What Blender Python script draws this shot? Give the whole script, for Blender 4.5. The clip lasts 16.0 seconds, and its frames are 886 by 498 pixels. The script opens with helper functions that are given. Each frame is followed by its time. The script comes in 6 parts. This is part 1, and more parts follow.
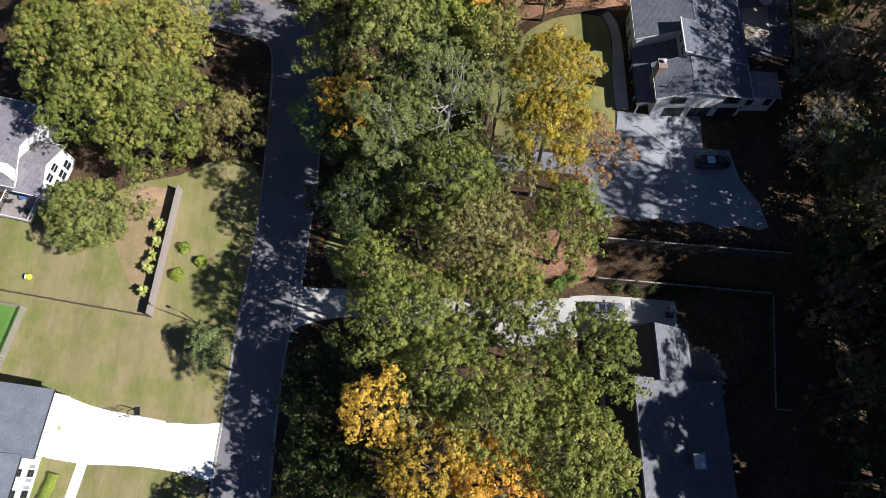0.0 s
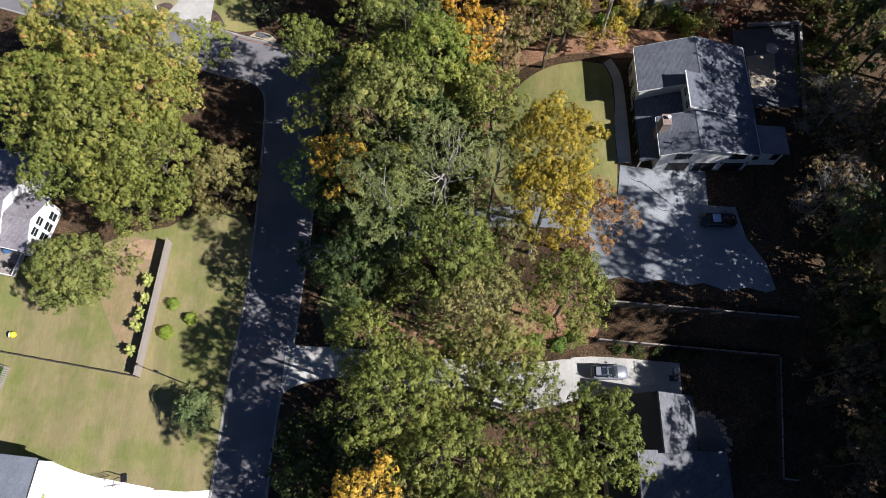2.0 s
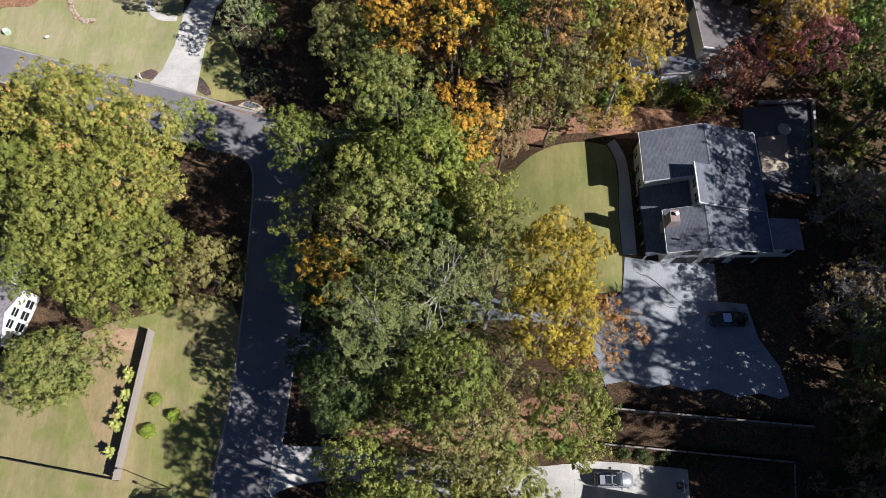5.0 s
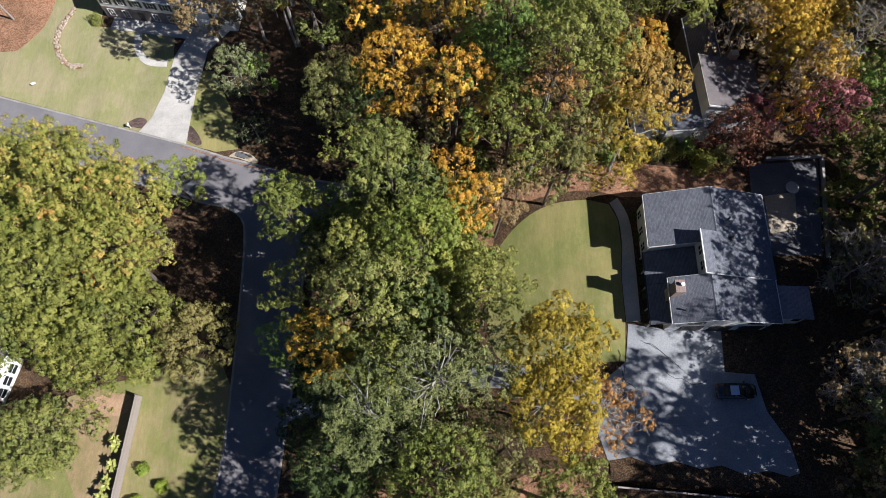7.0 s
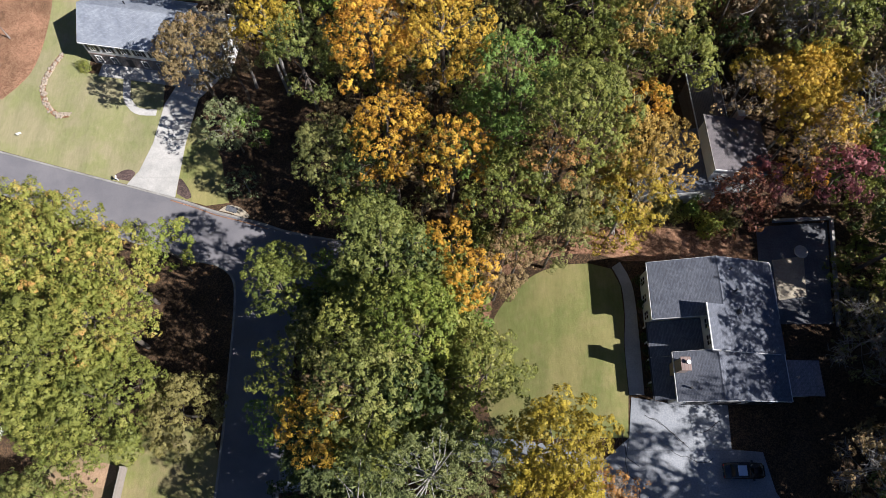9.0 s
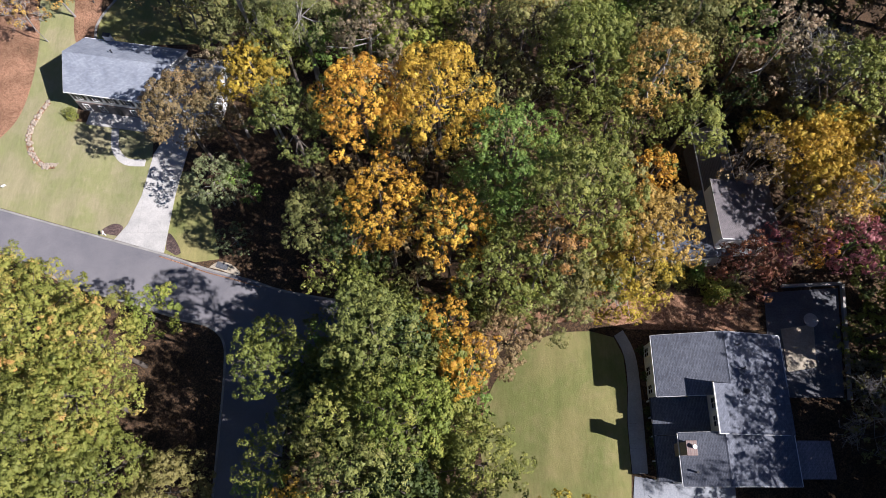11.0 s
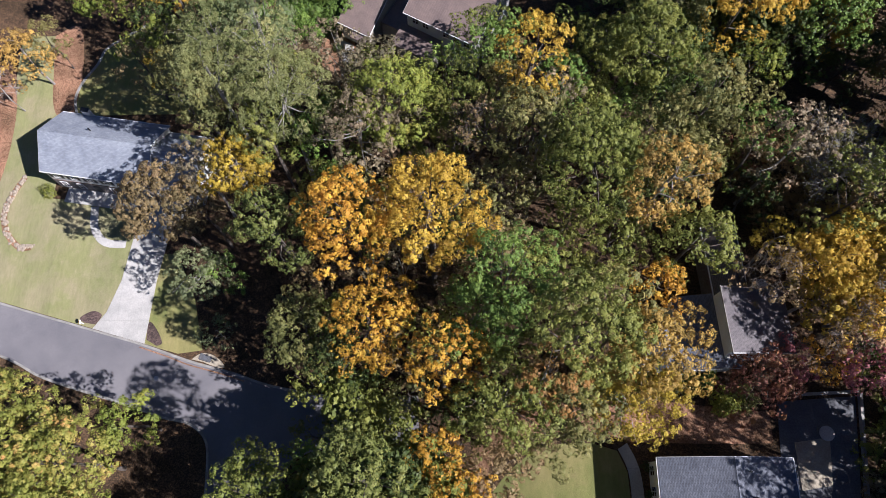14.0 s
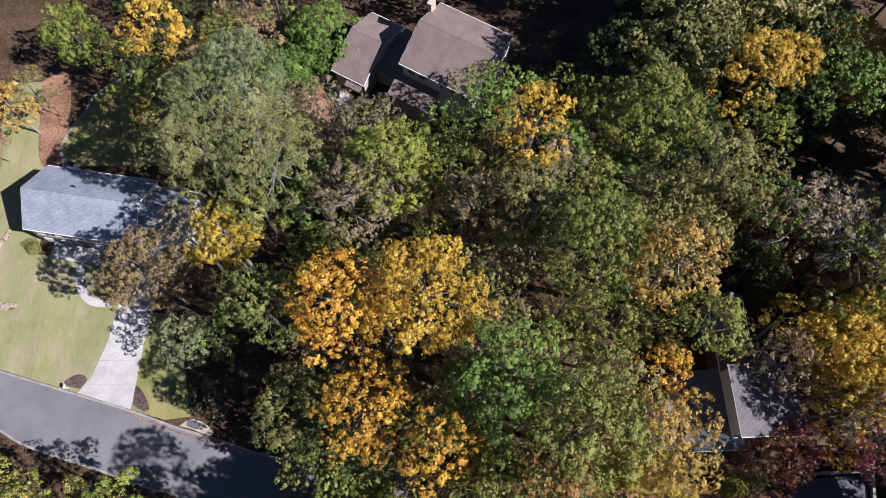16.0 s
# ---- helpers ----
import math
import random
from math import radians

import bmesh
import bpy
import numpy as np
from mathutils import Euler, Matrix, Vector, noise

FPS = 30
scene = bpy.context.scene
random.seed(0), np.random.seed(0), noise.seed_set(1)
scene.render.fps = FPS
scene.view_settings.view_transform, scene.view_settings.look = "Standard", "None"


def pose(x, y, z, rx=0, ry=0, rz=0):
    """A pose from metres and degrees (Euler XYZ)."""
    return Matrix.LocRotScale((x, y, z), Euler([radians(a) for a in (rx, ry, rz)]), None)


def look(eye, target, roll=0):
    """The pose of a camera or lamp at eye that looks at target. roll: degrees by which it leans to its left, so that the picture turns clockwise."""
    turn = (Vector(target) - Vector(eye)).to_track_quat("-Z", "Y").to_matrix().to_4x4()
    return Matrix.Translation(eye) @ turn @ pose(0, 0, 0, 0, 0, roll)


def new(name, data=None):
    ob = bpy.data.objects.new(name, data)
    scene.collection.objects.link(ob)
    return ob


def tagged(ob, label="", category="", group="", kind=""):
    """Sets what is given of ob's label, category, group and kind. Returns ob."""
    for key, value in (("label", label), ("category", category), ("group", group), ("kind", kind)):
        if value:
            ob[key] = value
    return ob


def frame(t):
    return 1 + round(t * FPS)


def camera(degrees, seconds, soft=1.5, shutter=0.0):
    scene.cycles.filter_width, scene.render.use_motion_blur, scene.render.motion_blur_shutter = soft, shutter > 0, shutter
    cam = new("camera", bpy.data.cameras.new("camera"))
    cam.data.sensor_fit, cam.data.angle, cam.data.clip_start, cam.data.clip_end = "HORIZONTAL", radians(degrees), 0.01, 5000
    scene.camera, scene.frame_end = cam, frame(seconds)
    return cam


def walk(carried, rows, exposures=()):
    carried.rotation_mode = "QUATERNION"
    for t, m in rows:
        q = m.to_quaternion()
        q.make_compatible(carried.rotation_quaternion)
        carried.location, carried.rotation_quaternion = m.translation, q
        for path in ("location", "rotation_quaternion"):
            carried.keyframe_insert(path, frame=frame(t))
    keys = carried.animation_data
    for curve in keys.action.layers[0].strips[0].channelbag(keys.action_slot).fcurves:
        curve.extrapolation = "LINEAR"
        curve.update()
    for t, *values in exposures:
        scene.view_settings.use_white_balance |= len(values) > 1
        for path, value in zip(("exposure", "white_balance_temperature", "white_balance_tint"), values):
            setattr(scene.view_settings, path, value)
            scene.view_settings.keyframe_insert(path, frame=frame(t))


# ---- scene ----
cam = camera(67.2, 16.0, soft=0.7)
METRES, EYE, TILT, LEAN, TURN = 74.0, 95.0, -70.0, 0.0, 0.0
ROWS = [
    (0.0, 0.0, 0.0, 0.0, 0.0, 0.0, -0.0),
    (0.5, 0.0014, 0.01, 0.0283, -0.01, -0.07, -0.02),
    (1.0, 0.0024, 0.0195, 0.057, -0.03, -0.12, 0.01),
    (1.5, 0.0045, 0.0295, 0.0846, -0.02, -0.11, -0.0),
    (2.0, 0.0055, 0.0398, 0.1132, -0.02, -0.14, 0.0),
    (2.5, 0.0067, 0.0502, 0.1416, -0.02, -0.15, -0.0),
    (3.0, 0.0077, 0.0608, 0.1704, -0.02, -0.16, 0.01),
    (3.5, 0.0085, 0.0711, 0.1988, -0.05, -0.13, 0.0),
    (4.0, 0.0106, 0.0819, 0.2277, -0.01, -0.15, 0.0),
    (6.5, 0.017, 0.1343, 0.3736, -0.02, -0.17, 0.06),
    (7.0, 0.0183, 0.1448, 0.4012, -0.06, -0.11, 0.06),
    (7.5, 0.0197, 0.1554, 0.4293, -0.08, -0.06, 0.05),
    (8.0, 0.0221, 0.1658, 0.4569, -0.05, 0.04, 0.03),
    (8.5, 0.023, 0.1763, 0.4846, -0.07, 0.12, 0.02),
    (9.0, 0.024, 0.1869, 0.5135, -0.1, 0.15, -0.0),
    (11.5, 0.036, 0.2402, 0.6646, 0.07, -0.08, -0.02),
    (12.0, 0.038, 0.2513, 0.6945, 0.08, -0.12, -0.04),
    (12.5, 0.0398, 0.2626, 0.7247, 0.11, -0.18, -0.04),
    (13.0, 0.0422, 0.274, 0.7553, 0.12, -0.24, -0.05),
    (13.5, 0.0448, 0.2857, 0.7852, 0.17, -0.27, -0.05),
    (14.0, 0.0465, 0.2966, 0.8148, 0.17, -0.29, -0.07),
    (14.5, 0.0483, 0.3072, 0.8444, 0.17, -0.3, -0.08),
    (15.0, 0.0497, 0.3178, 0.8739, 0.17, -0.33, -0.1),
    (15.5, 0.051, 0.3283, 0.9035, 0.16, -0.35, -0.12),
    (16.0, 0.052, 0.3388, 0.9329, 0.14, -0.36, -0.12),
]
walk(cam, [(t, pose(0, 0, EYE, TILT, LEAN, TURN) @ pose(METRES * x, METRES * y, METRES * z, 90 + pitch, roll, yaw)) for t, x, y, z, yaw, pitch, roll in ROWS], [(0.0, 0.71, 5700, 13), (8.5, 0.76, 5750, 13), (12.0, 0.79, 5580, 19), (16.0, 0.69, 5520, 19)])

# ---- world, sun ----
SUN = Vector((8.6, -3.15, 8.4)).normalized()
world = bpy.data.worlds.new("sky")
scene.world = world
world.use_nodes = True
wn = world.node_tree.nodes
sky = wn.new("ShaderNodeTexSky")
sky.sky_type, sky.sun_disc = "NISHITA", False
sky.sun_elevation, sky.sun_rotation = math.asin(SUN.z), math.atan2(SUN.x, SUN.y)
world.node_tree.links.new(sky.outputs[0], wn["Background"].inputs[0])
sky.air_density, sky.dust_density, sky.ozone_density = 0.8, 0.3, 8.0
wn["Background"].inputs[1].default_value = 0.031
sun_data = bpy.data.lights.new("sun", "SUN")
sun_data.energy, sun_data.angle, sun_data.color = 5.0, radians(0.53), (1.0, 0.905, 0.78)
sun = new("sun", sun_data)
sun.matrix_world = look(SUN * 200, (0, 0, 0))

# ---- materials ----


def nodes_of(name):
    m = bpy.data.materials.new(name)
    m.use_nodes = True
    nt = m.node_tree
    return m, nt, nt.nodes["Principled BSDF"]


def node(nt, kind, **values):
    n = nt.nodes.new("ShaderNode" + kind)
    for key, v in values.items():
        n.inputs[key.replace("_", " ")].default_value = v
    return n


def noise_of(nt, scale, detail=3.0, rough=0.55, coords="Object", stretch=None):
    tc = nt.nodes.new("ShaderNodeTexCoord")
    n = node(nt, "TexNoise", Scale=scale, Detail=detail, Roughness=rough)
    if stretch:
        mp = nt.nodes.new("ShaderNodeMapping")
        mp.inputs["Scale"].default_value = stretch
        nt.links.new(tc.outputs[coords], mp.inputs[0])
        nt.links.new(mp.outputs[0], n.inputs["Vector"])
    else:
        nt.links.new(tc.outputs[coords], n.inputs["Vector"])
    return n


def ramp_of(nt, source, stops):
    r = nt.nodes.new("ShaderNodeValToRGB")
    el = r.color_ramp.elements
    while len(el) < len(stops):
        el.new(0.5)
    for e, (p, c) in zip(el, stops):
        e.position, e.color = p, (*c, 1)
    nt.links.new(source, r.inputs[0])
    return r


def blend(nt, a, b, factor, mode="MIX"):
    m = nt.nodes.new("ShaderNodeMix")
    m.data_type, m.blend_type = "RGBA", mode
    for sock, v in ((m.inputs[0], factor), (m.inputs[6], a), (m.inputs[7], b)):
        if isinstance(v, (int, float)):
            sock.default_value = v
        elif isinstance(v, tuple):
            sock.default_value = (*v, 1)
        else:
            nt.links.new(v, sock)
    return m.outputs[2]


def bump_of(nt, bsdf, height, strength, distance):
    b = node(nt, "Bump", Strength=strength, Distance=distance)
    nt.links.new(height, b.inputs["Height"])
    nt.links.new(b.outputs[0], bsdf.inputs["Normal"])


def surface(name, fine, coarse=None, fine_scale=8.0, coarse_scale=0.25, rough=0.85, bump=0.03, metal=0.0, coords="Object", stretch=None):
    """A surface with two colours of fine grain and two multipliers of coarse stains."""
    m, nt, b = nodes_of(name)
    g = noise_of(nt, fine_scale, 4, 0.65, coords, stretch)
    c = ramp_of(nt, g.outputs[0], [(0.32, fine[0]), (0.68, fine[1])]).outputs[0]
    if coarse:
        s = noise_of(nt, coarse_scale, 4, 0.6, coords)
        c = blend(nt, c, ramp_of(nt, s.outputs[0], [(0.35, coarse[0]), (0.68, coarse[1])]).outputs[0], 1.0, "MULTIPLY")
    nt.links.new(c, b.inputs["Base Color"])
    b.inputs["Roughness"].default_value, b.inputs["Metallic"].default_value = rough, metal
    if bump:
        bump_of(nt, b, g.outputs[0], 0.6, bump)
    return m


def grass_material(name, dry, fresh, bare, amount=0.5):
    m, nt, b = nodes_of(name)
    big = noise_of(nt, 0.13, 5, 0.62)
    mid = noise_of(nt, 0.6, 4, 0.65)
    fine = noise_of(nt, 9.0, 3, 0.7)
    mow = noise_of(nt, 0.45, 2, 0.5, "Object", (1.0, 0.12, 1.0))
    c = ramp_of(nt, big.outputs[0], [(0.42, dry), (0.57, fresh)]).outputs[0]
    c = blend(nt, c, bare, ramp_of(nt, mid.outputs[0], [(amount, (0, 0, 0)), (amount + 0.3, (0.55, 0.55, 0.55))]).outputs[0])
    c = blend(nt, c, ramp_of(nt, mow.outputs[0], [(0.38, (0.9, 0.92, 0.9)), (0.62, (1.07, 1.06, 1.06))]).outputs[0], 1.0, "MULTIPLY")
    c = blend(nt, c, ramp_of(nt, fine.outputs[0], [(0.25, (0.8, 0.8, 0.78)), (0.75, (1.16, 1.16, 1.17))]).outputs[0], 1.0, "MULTIPLY")
    blades = noise_of(nt, 3.2, 3, 0.6, "Object", (1.0, 0.22, 1.0))
    c = blend(nt, c, ramp_of(nt, blades.outputs[0], [(0.35, (0.93, 0.93, 0.92)), (0.65, (1.06, 1.06, 1.06))]).outputs[0], 1.0, "MULTIPLY")
    nt.links.new(c, b.inputs["Base Color"])
    b.inputs["Roughness"].default_value = 0.95
    b.inputs["Specular IOR Level"].default_value = 0.15
    bump_of(nt, b, fine.outputs[0], 0.8, 0.06)
    return m


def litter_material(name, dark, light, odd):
    """Fallen leaves: small cells, each of its own colour."""
    m, nt, b = nodes_of(name)
    tc = nt.nodes.new("ShaderNodeTexCoord")
    v = node(nt, "TexVoronoi", Scale=8.0)
    nt.links.new(tc.outputs["Object"], v.inputs["Vector"])
    sep = nt.nodes.new("ShaderNodeSeparateColor")
    nt.links.new(v.outputs["Color"], sep.inputs[0])
    c = ramp_of(nt, sep.outputs[0], [(0.0, dark), (0.6, light), (1.0, odd)]).outputs[0]
    big = noise_of(nt, 0.2, 4, 0.6)
    c = blend(nt, c, ramp_of(nt, big.outputs[0], [(0.35, (0.55, 0.55, 0.5)), (0.65, (1.1, 1.05, 1.0))]).outputs[0], 1.0, "MULTIPLY")
    nt.links.new(c, b.inputs["Base Color"])
    b.inputs["Roughness"].default_value = 0.9
    b.inputs["Specular IOR Level"].default_value = 0.2
    bump_of(nt, b, v.outputs["Distance"], 0.6, 0.035)
    return m


def shingle_material(name, base, spread=0.35, joint=0.35):
    """Asphalt shingles in courses 14 cm high, tabs of uneven shade."""
    m, nt, b = nodes_of(name)
    tc = nt.nodes.new("ShaderNodeTexCoord")
    mp = nt.nodes.new("ShaderNodeMapping")
    mp.inputs["Rotation"].default_value = (0, 0, radians(90))
    nt.links.new(tc.outputs["Object"], mp.inputs[0])
    br = node(nt, "TexBrick", Scale=1.0, Mortar_Size=0.012, Brick_Width=0.33, Row_Height=0.15, Bias=0.0)
    lo, hi = [tuple(q * k for q in base) for k in (1 - spread, 1 + spread)]
    br.inputs["Color1"].default_value, br.inputs["Color2"].default_value = (*lo, 1), (*hi, 1)
    br.inputs["Mortar"].default_value = (*[q * joint for q in base], 1)
    nt.links.new(mp.outputs[0], br.inputs["Vector"])
    s = noise_of(nt, 0.5, 5, 0.6)
    c = blend(nt, br.outputs[0], ramp_of(nt, s.outputs[0], [(0.3, (0.8, 0.8, 0.82)), (0.7, (1.15, 1.13, 1.1))]).outputs[0], 1.0, "MULTIPLY")
    nt.links.new(c, b.inputs["Base Color"])
    b.inputs["Roughness"].default_value = 0.8
    bump_of(nt, b, br.outputs[1], -0.5, 0.02)
    return m


def brick_material(name, one, two, mortar):
    m, nt, b = nodes_of(name)
    tc = nt.nodes.new("ShaderNodeTexCoord")
    mp = nt.nodes.new("ShaderNodeMapping")
    mp.inputs["Rotation"].default_value = (radians(90), 0, 0)
    nt.links.new(tc.outputs["Object"], mp.inputs[0])
    br = node(nt, "TexBrick", Scale=1.0, Mortar_Size=0.012, Brick_Width=0.21, Row_Height=0.075)
    br.inputs["Color1"].default_value, br.inputs["Color2"].default_value = (*one, 1), (*two, 1)
    br.inputs["Mortar"].default_value = (*mortar, 1)
    nt.links.new(mp.outputs[0], br.inputs["Vector"])
    nt.links.new(br.outputs[0], b.inputs["Base Color"])
    b.inputs["Roughness"].default_value = 0.85
    return m


def leaf_material(name, stops):
    m, nt, b = nodes_of(name)
    geo = nt.nodes.new("ShaderNodeNewGeometry")
    patch = noise_of(nt, 0.36, 3, 0.55)
    tuft = nt.nodes.new("ShaderNodeAttribute")
    tuft.attribute_name = "tuft"
    total = None
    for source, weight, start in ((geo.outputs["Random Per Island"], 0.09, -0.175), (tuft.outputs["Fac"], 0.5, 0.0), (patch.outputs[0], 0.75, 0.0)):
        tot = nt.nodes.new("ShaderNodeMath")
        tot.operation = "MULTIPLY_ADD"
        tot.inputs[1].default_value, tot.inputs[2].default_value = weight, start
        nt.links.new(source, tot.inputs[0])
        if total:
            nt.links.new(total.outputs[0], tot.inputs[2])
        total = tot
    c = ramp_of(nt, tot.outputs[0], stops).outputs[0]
    info = nt.nodes.new("ShaderNodeObjectInfo")
    c = blend(nt, c, ramp_of(nt, info.outputs["Random"], [(0, (0.8, 0.84, 0.8)), (1, (1.2, 1.12, 1.15))]).outputs[0], 1.0, "MULTIPLY")
    nt.links.new(c, b.inputs["Base Color"])
    b.inputs["Roughness"].default_value = 0.55
    b.inputs["Specular IOR Level"].default_value = 0.3
    tr = nt.nodes.new("ShaderNodeBsdfTranslucent")
    nt.links.new(c, tr.inputs[0])
    mix = node(nt, "MixShader", Fac=0.17)
    nt.links.new(b.outputs[0], mix.inputs[1])
    nt.links.new(tr.outputs[0], mix.inputs[2])
    nt.links.new(mix.outputs[0], nt.nodes["Material Output"].inputs[0])
    return m


LEAF = {
    "bright": leaf_material("bright_green_leaves", [(0.2, (0.163, 0.231, 0.027)), (0.5, (0.263, 0.347, 0.045)), (0.8, (0.413, 0.473, 0.081))]),
    "magnolia": leaf_material("glossy_dark_leaves", [(0.2, (0.08, 0.122, 0.042)), (0.5, (0.18, 0.23, 0.084)), (0.8, (0.33, 0.375, 0.14))]),
    "moss": leaf_material("moss_green_leaves", [(0.2, (0.105, 0.135, 0.034)), (0.5, (0.215, 0.245, 0.06)), (0.8, (0.36, 0.355, 0.1))]),
    "green": leaf_material("green_leaves", [(0.2, (0.096, 0.124, 0.026)), (0.5, (0.208, 0.236, 0.047)), (0.8, (0.36, 0.362, 0.082))]),
    "emerald": leaf_material("emerald_leaves", [(0.2, (0.08, 0.14, 0.034)), (0.5, (0.17, 0.268, 0.05)), (0.8, (0.31, 0.42, 0.085))]),
    # Dark leaves: shade is put into this colour for trees in deep wood.
    "dark": leaf_material("shade_dark_leaves", [(0.2, (0.039, 0.060, 0.017)), (0.5, (0.077, 0.110, 0.029)), (0.8, (0.154, 0.180, 0.044))]),
    "olive": leaf_material("olive_leaves", [(0.2, (0.119, 0.130, 0.043)), (0.5, (0.227, 0.228, 0.071)), (0.8, (0.410, 0.352, 0.122))]),
    "khaki": leaf_material("khaki_leaves", [(0.2, (0.12, 0.11, 0.035)), (0.5, (0.235, 0.215, 0.07)), (0.8, (0.36, 0.32, 0.11))]),
    "lime": leaf_material("yellow_green_leaves", [(0.2, (0.13, 0.17, 0.03)), (0.5, (0.25, 0.3, 0.05)), (0.8, (0.42, 0.4, 0.075))]),
    "pine": leaf_material("pine_needles", [(0.2, (0.13, 0.16, 0.058)), (0.5, (0.25, 0.275, 0.098)), (0.8, (0.42, 0.43, 0.162))]),
    "gold": leaf_material("golden_leaves", [(0.2, (0.3, 0.19, 0.03)), (0.5, (0.55, 0.38, 0.045)), (0.8, (0.74, 0.55, 0.08))]),
    "yellow": leaf_material("yellow_leaves", [(0.2, (0.23, 0.17, 0.022)), (0.5, (0.41, 0.315, 0.033)), (0.8, (0.62, 0.47, 0.055))]),
    "amber": leaf_material("amber_leaves", [(0.2, (0.32, 0.165, 0.025)), (0.45, (0.56, 0.31, 0.036)), (0.62, (0.66, 0.43, 0.05)), (0.85, (0.8, 0.58, 0.08))]),
    "orange": leaf_material("orange_leaves", [(0.2, (0.18, 0.13, 0.05)), (0.5, (0.4, 0.21, 0.06)), (0.8, (0.55, 0.3, 0.09))]),
    "tan": leaf_material("tan_leaves", [(0.2, (0.226, 0.169, 0.058)), (0.5, (0.5, 0.335, 0.08)), (0.8, (0.69, 0.46, 0.11))]),
    "brown": leaf_material("brown_green_leaves", [(0.2, (0.144, 0.110, 0.053)), (0.5, (0.275, 0.206, 0.092)), (0.8, (0.43, 0.285, 0.145))]),
    "greybrown": leaf_material("grey_brown_leaves", [(0.2, (0.131, 0.114, 0.073)), (0.5, (0.244, 0.209, 0.119)), (0.8, (0.412, 0.315, 0.195))]),
    "greygreen": leaf_material("grey_green_leaves", [(0.2, (0.110, 0.140, 0.060)), (0.5, (0.210, 0.250, 0.111)), (0.8, (0.360, 0.380, 0.196))]),
    "crimson": leaf_material("crimson_leaves", [(0.2, (0.22, 0.07, 0.075)), (0.5, (0.44, 0.16, 0.17)), (0.8, (0.64, 0.3, 0.29))]),
    "redbrown": leaf_material("red_brown_leaves", [(0.2, (0.114, 0.078, 0.048)), (0.5, (0.286, 0.109, 0.073)), (0.8, (0.486, 0.265, 0.090))]),
    "oakturn": leaf_material("turning_green_leaves", [(0.2, (0.125, 0.16, 0.03)), (0.45, (0.24, 0.27, 0.05)), (0.6, (0.355, 0.335, 0.075)), (0.78, (0.56, 0.3, 0.1))]),
}
BARK = surface("bark", ((0.07, 0.055, 0.045), (0.2, 0.17, 0.14)), ((0.7, 0.7, 0.7), (1.1, 1.1, 1.1)), 6, 0.6, 0.9, 0.05)
PALE_BARK = surface("pale_bark", ((0.2, 0.185, 0.165), (0.38, 0.36, 0.33)), None, 5, 0.6, 0.85, 0.03)
ASPHALT = surface("asphalt", ((0.15, 0.147, 0.156), (0.23, 0.225, 0.237)), ((0.8, 0.8, 0.82), (1.12, 1.1, 1.08)), 14, 0.16, 0.85, 0.012)
CONCRETE = surface("concrete", ((0.42, 0.41, 0.39), (0.56, 0.55, 0.52)), ((0.78, 0.78, 0.77), (1.08, 1.07, 1.05)), 6, 0.3, 0.85, 0.01)
FRESH_CONCRETE = surface("fresh_concrete", ((0.78, 0.77, 0.73), (0.86, 0.85, 0.82)), ((0.95, 0.95, 0.94), (1.03, 1.03, 1.03)), 5, 0.3, 0.8, 0.008)
OLD_CONCRETE = surface("old_concrete", ((0.24, 0.255, 0.275), (0.36, 0.375, 0.395)), ((0.72, 0.74, 0.77), (1.1, 1.1, 1.1)), 5, 0.22, 0.9, 0.015)
# Concrete darkened to stand for the tree shade on the east patio.
DARK_CONCRETE = surface("shade_dark_concrete", ((0.1, 0.102, 0.11), (0.17, 0.172, 0.18)), ((0.7, 0.72, 0.74), (1.15, 1.15, 1.15)), 5, 0.25, 0.9, 0.015)
TAN_CONCRETE = surface("tan_paving", ((0.36, 0.31, 0.23), (0.5, 0.44, 0.34)), ((0.75, 0.75, 0.74), (1.1, 1.1, 1.08)), 5, 0.25, 0.9, 0.012)
KERB = surface("kerb_concrete", ((0.27, 0.26, 0.24), (0.4, 0.39, 0.36)), ((0.7, 0.7, 0.68), (1.1, 1.1, 1.1)), 8, 0.7, 0.9, 0.015)
LAWN = grass_material("dry_lawn", (0.262, 0.226, 0.112), (0.19, 0.203, 0.066), (0.3, 0.222, 0.127), 0.46)
WORN_LAWN = grass_material("worn_lawn", (0.31, 0.225, 0.135), (0.25, 0.205, 0.1), (0.38, 0.265, 0.17), 0.42)
GREEN_LAWN = grass_material("green_lawn", (0.285, 0.26, 0.105), (0.22, 0.235, 0.08), (0.34, 0.28, 0.14), 0.5)
PALE_LAWN = grass_material("pale_lawn", (0.32, 0.29, 0.165), (0.265, 0.27, 0.12), (0.37, 0.32, 0.2), 0.5)
TURF = grass_material("bright_turf", (0.13, 0.24, 0.05), (0.11, 0.23, 0.05), (0.16, 0.24, 0.06), 0.7)
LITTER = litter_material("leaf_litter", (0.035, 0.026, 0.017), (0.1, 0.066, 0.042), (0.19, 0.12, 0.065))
MULCH = litter_material("dark_mulch", (0.06, 0.045, 0.045), (0.14, 0.1, 0.095), (0.19, 0.14, 0.13))
STRAW = litter_material("pine_straw", (0.16, 0.088, 0.055), (0.35, 0.2, 0.125), (0.46, 0.29, 0.19))
EARTH = surface("bare_earth", ((0.3, 0.19, 0.11), (0.46, 0.32, 0.2)), ((0.8, 0.8, 0.8), (1.1, 1.1, 1.1)), 5, 0.5, 0.95, 0.04)
ROOF_MAUVE = shingle_material("weathered_mauve_shingles", (0.15, 0.136, 0.141), 0.12)
ROOF_GREY = shingle_material("charcoal_shingles", (0.145, 0.16, 0.195), 0.2)
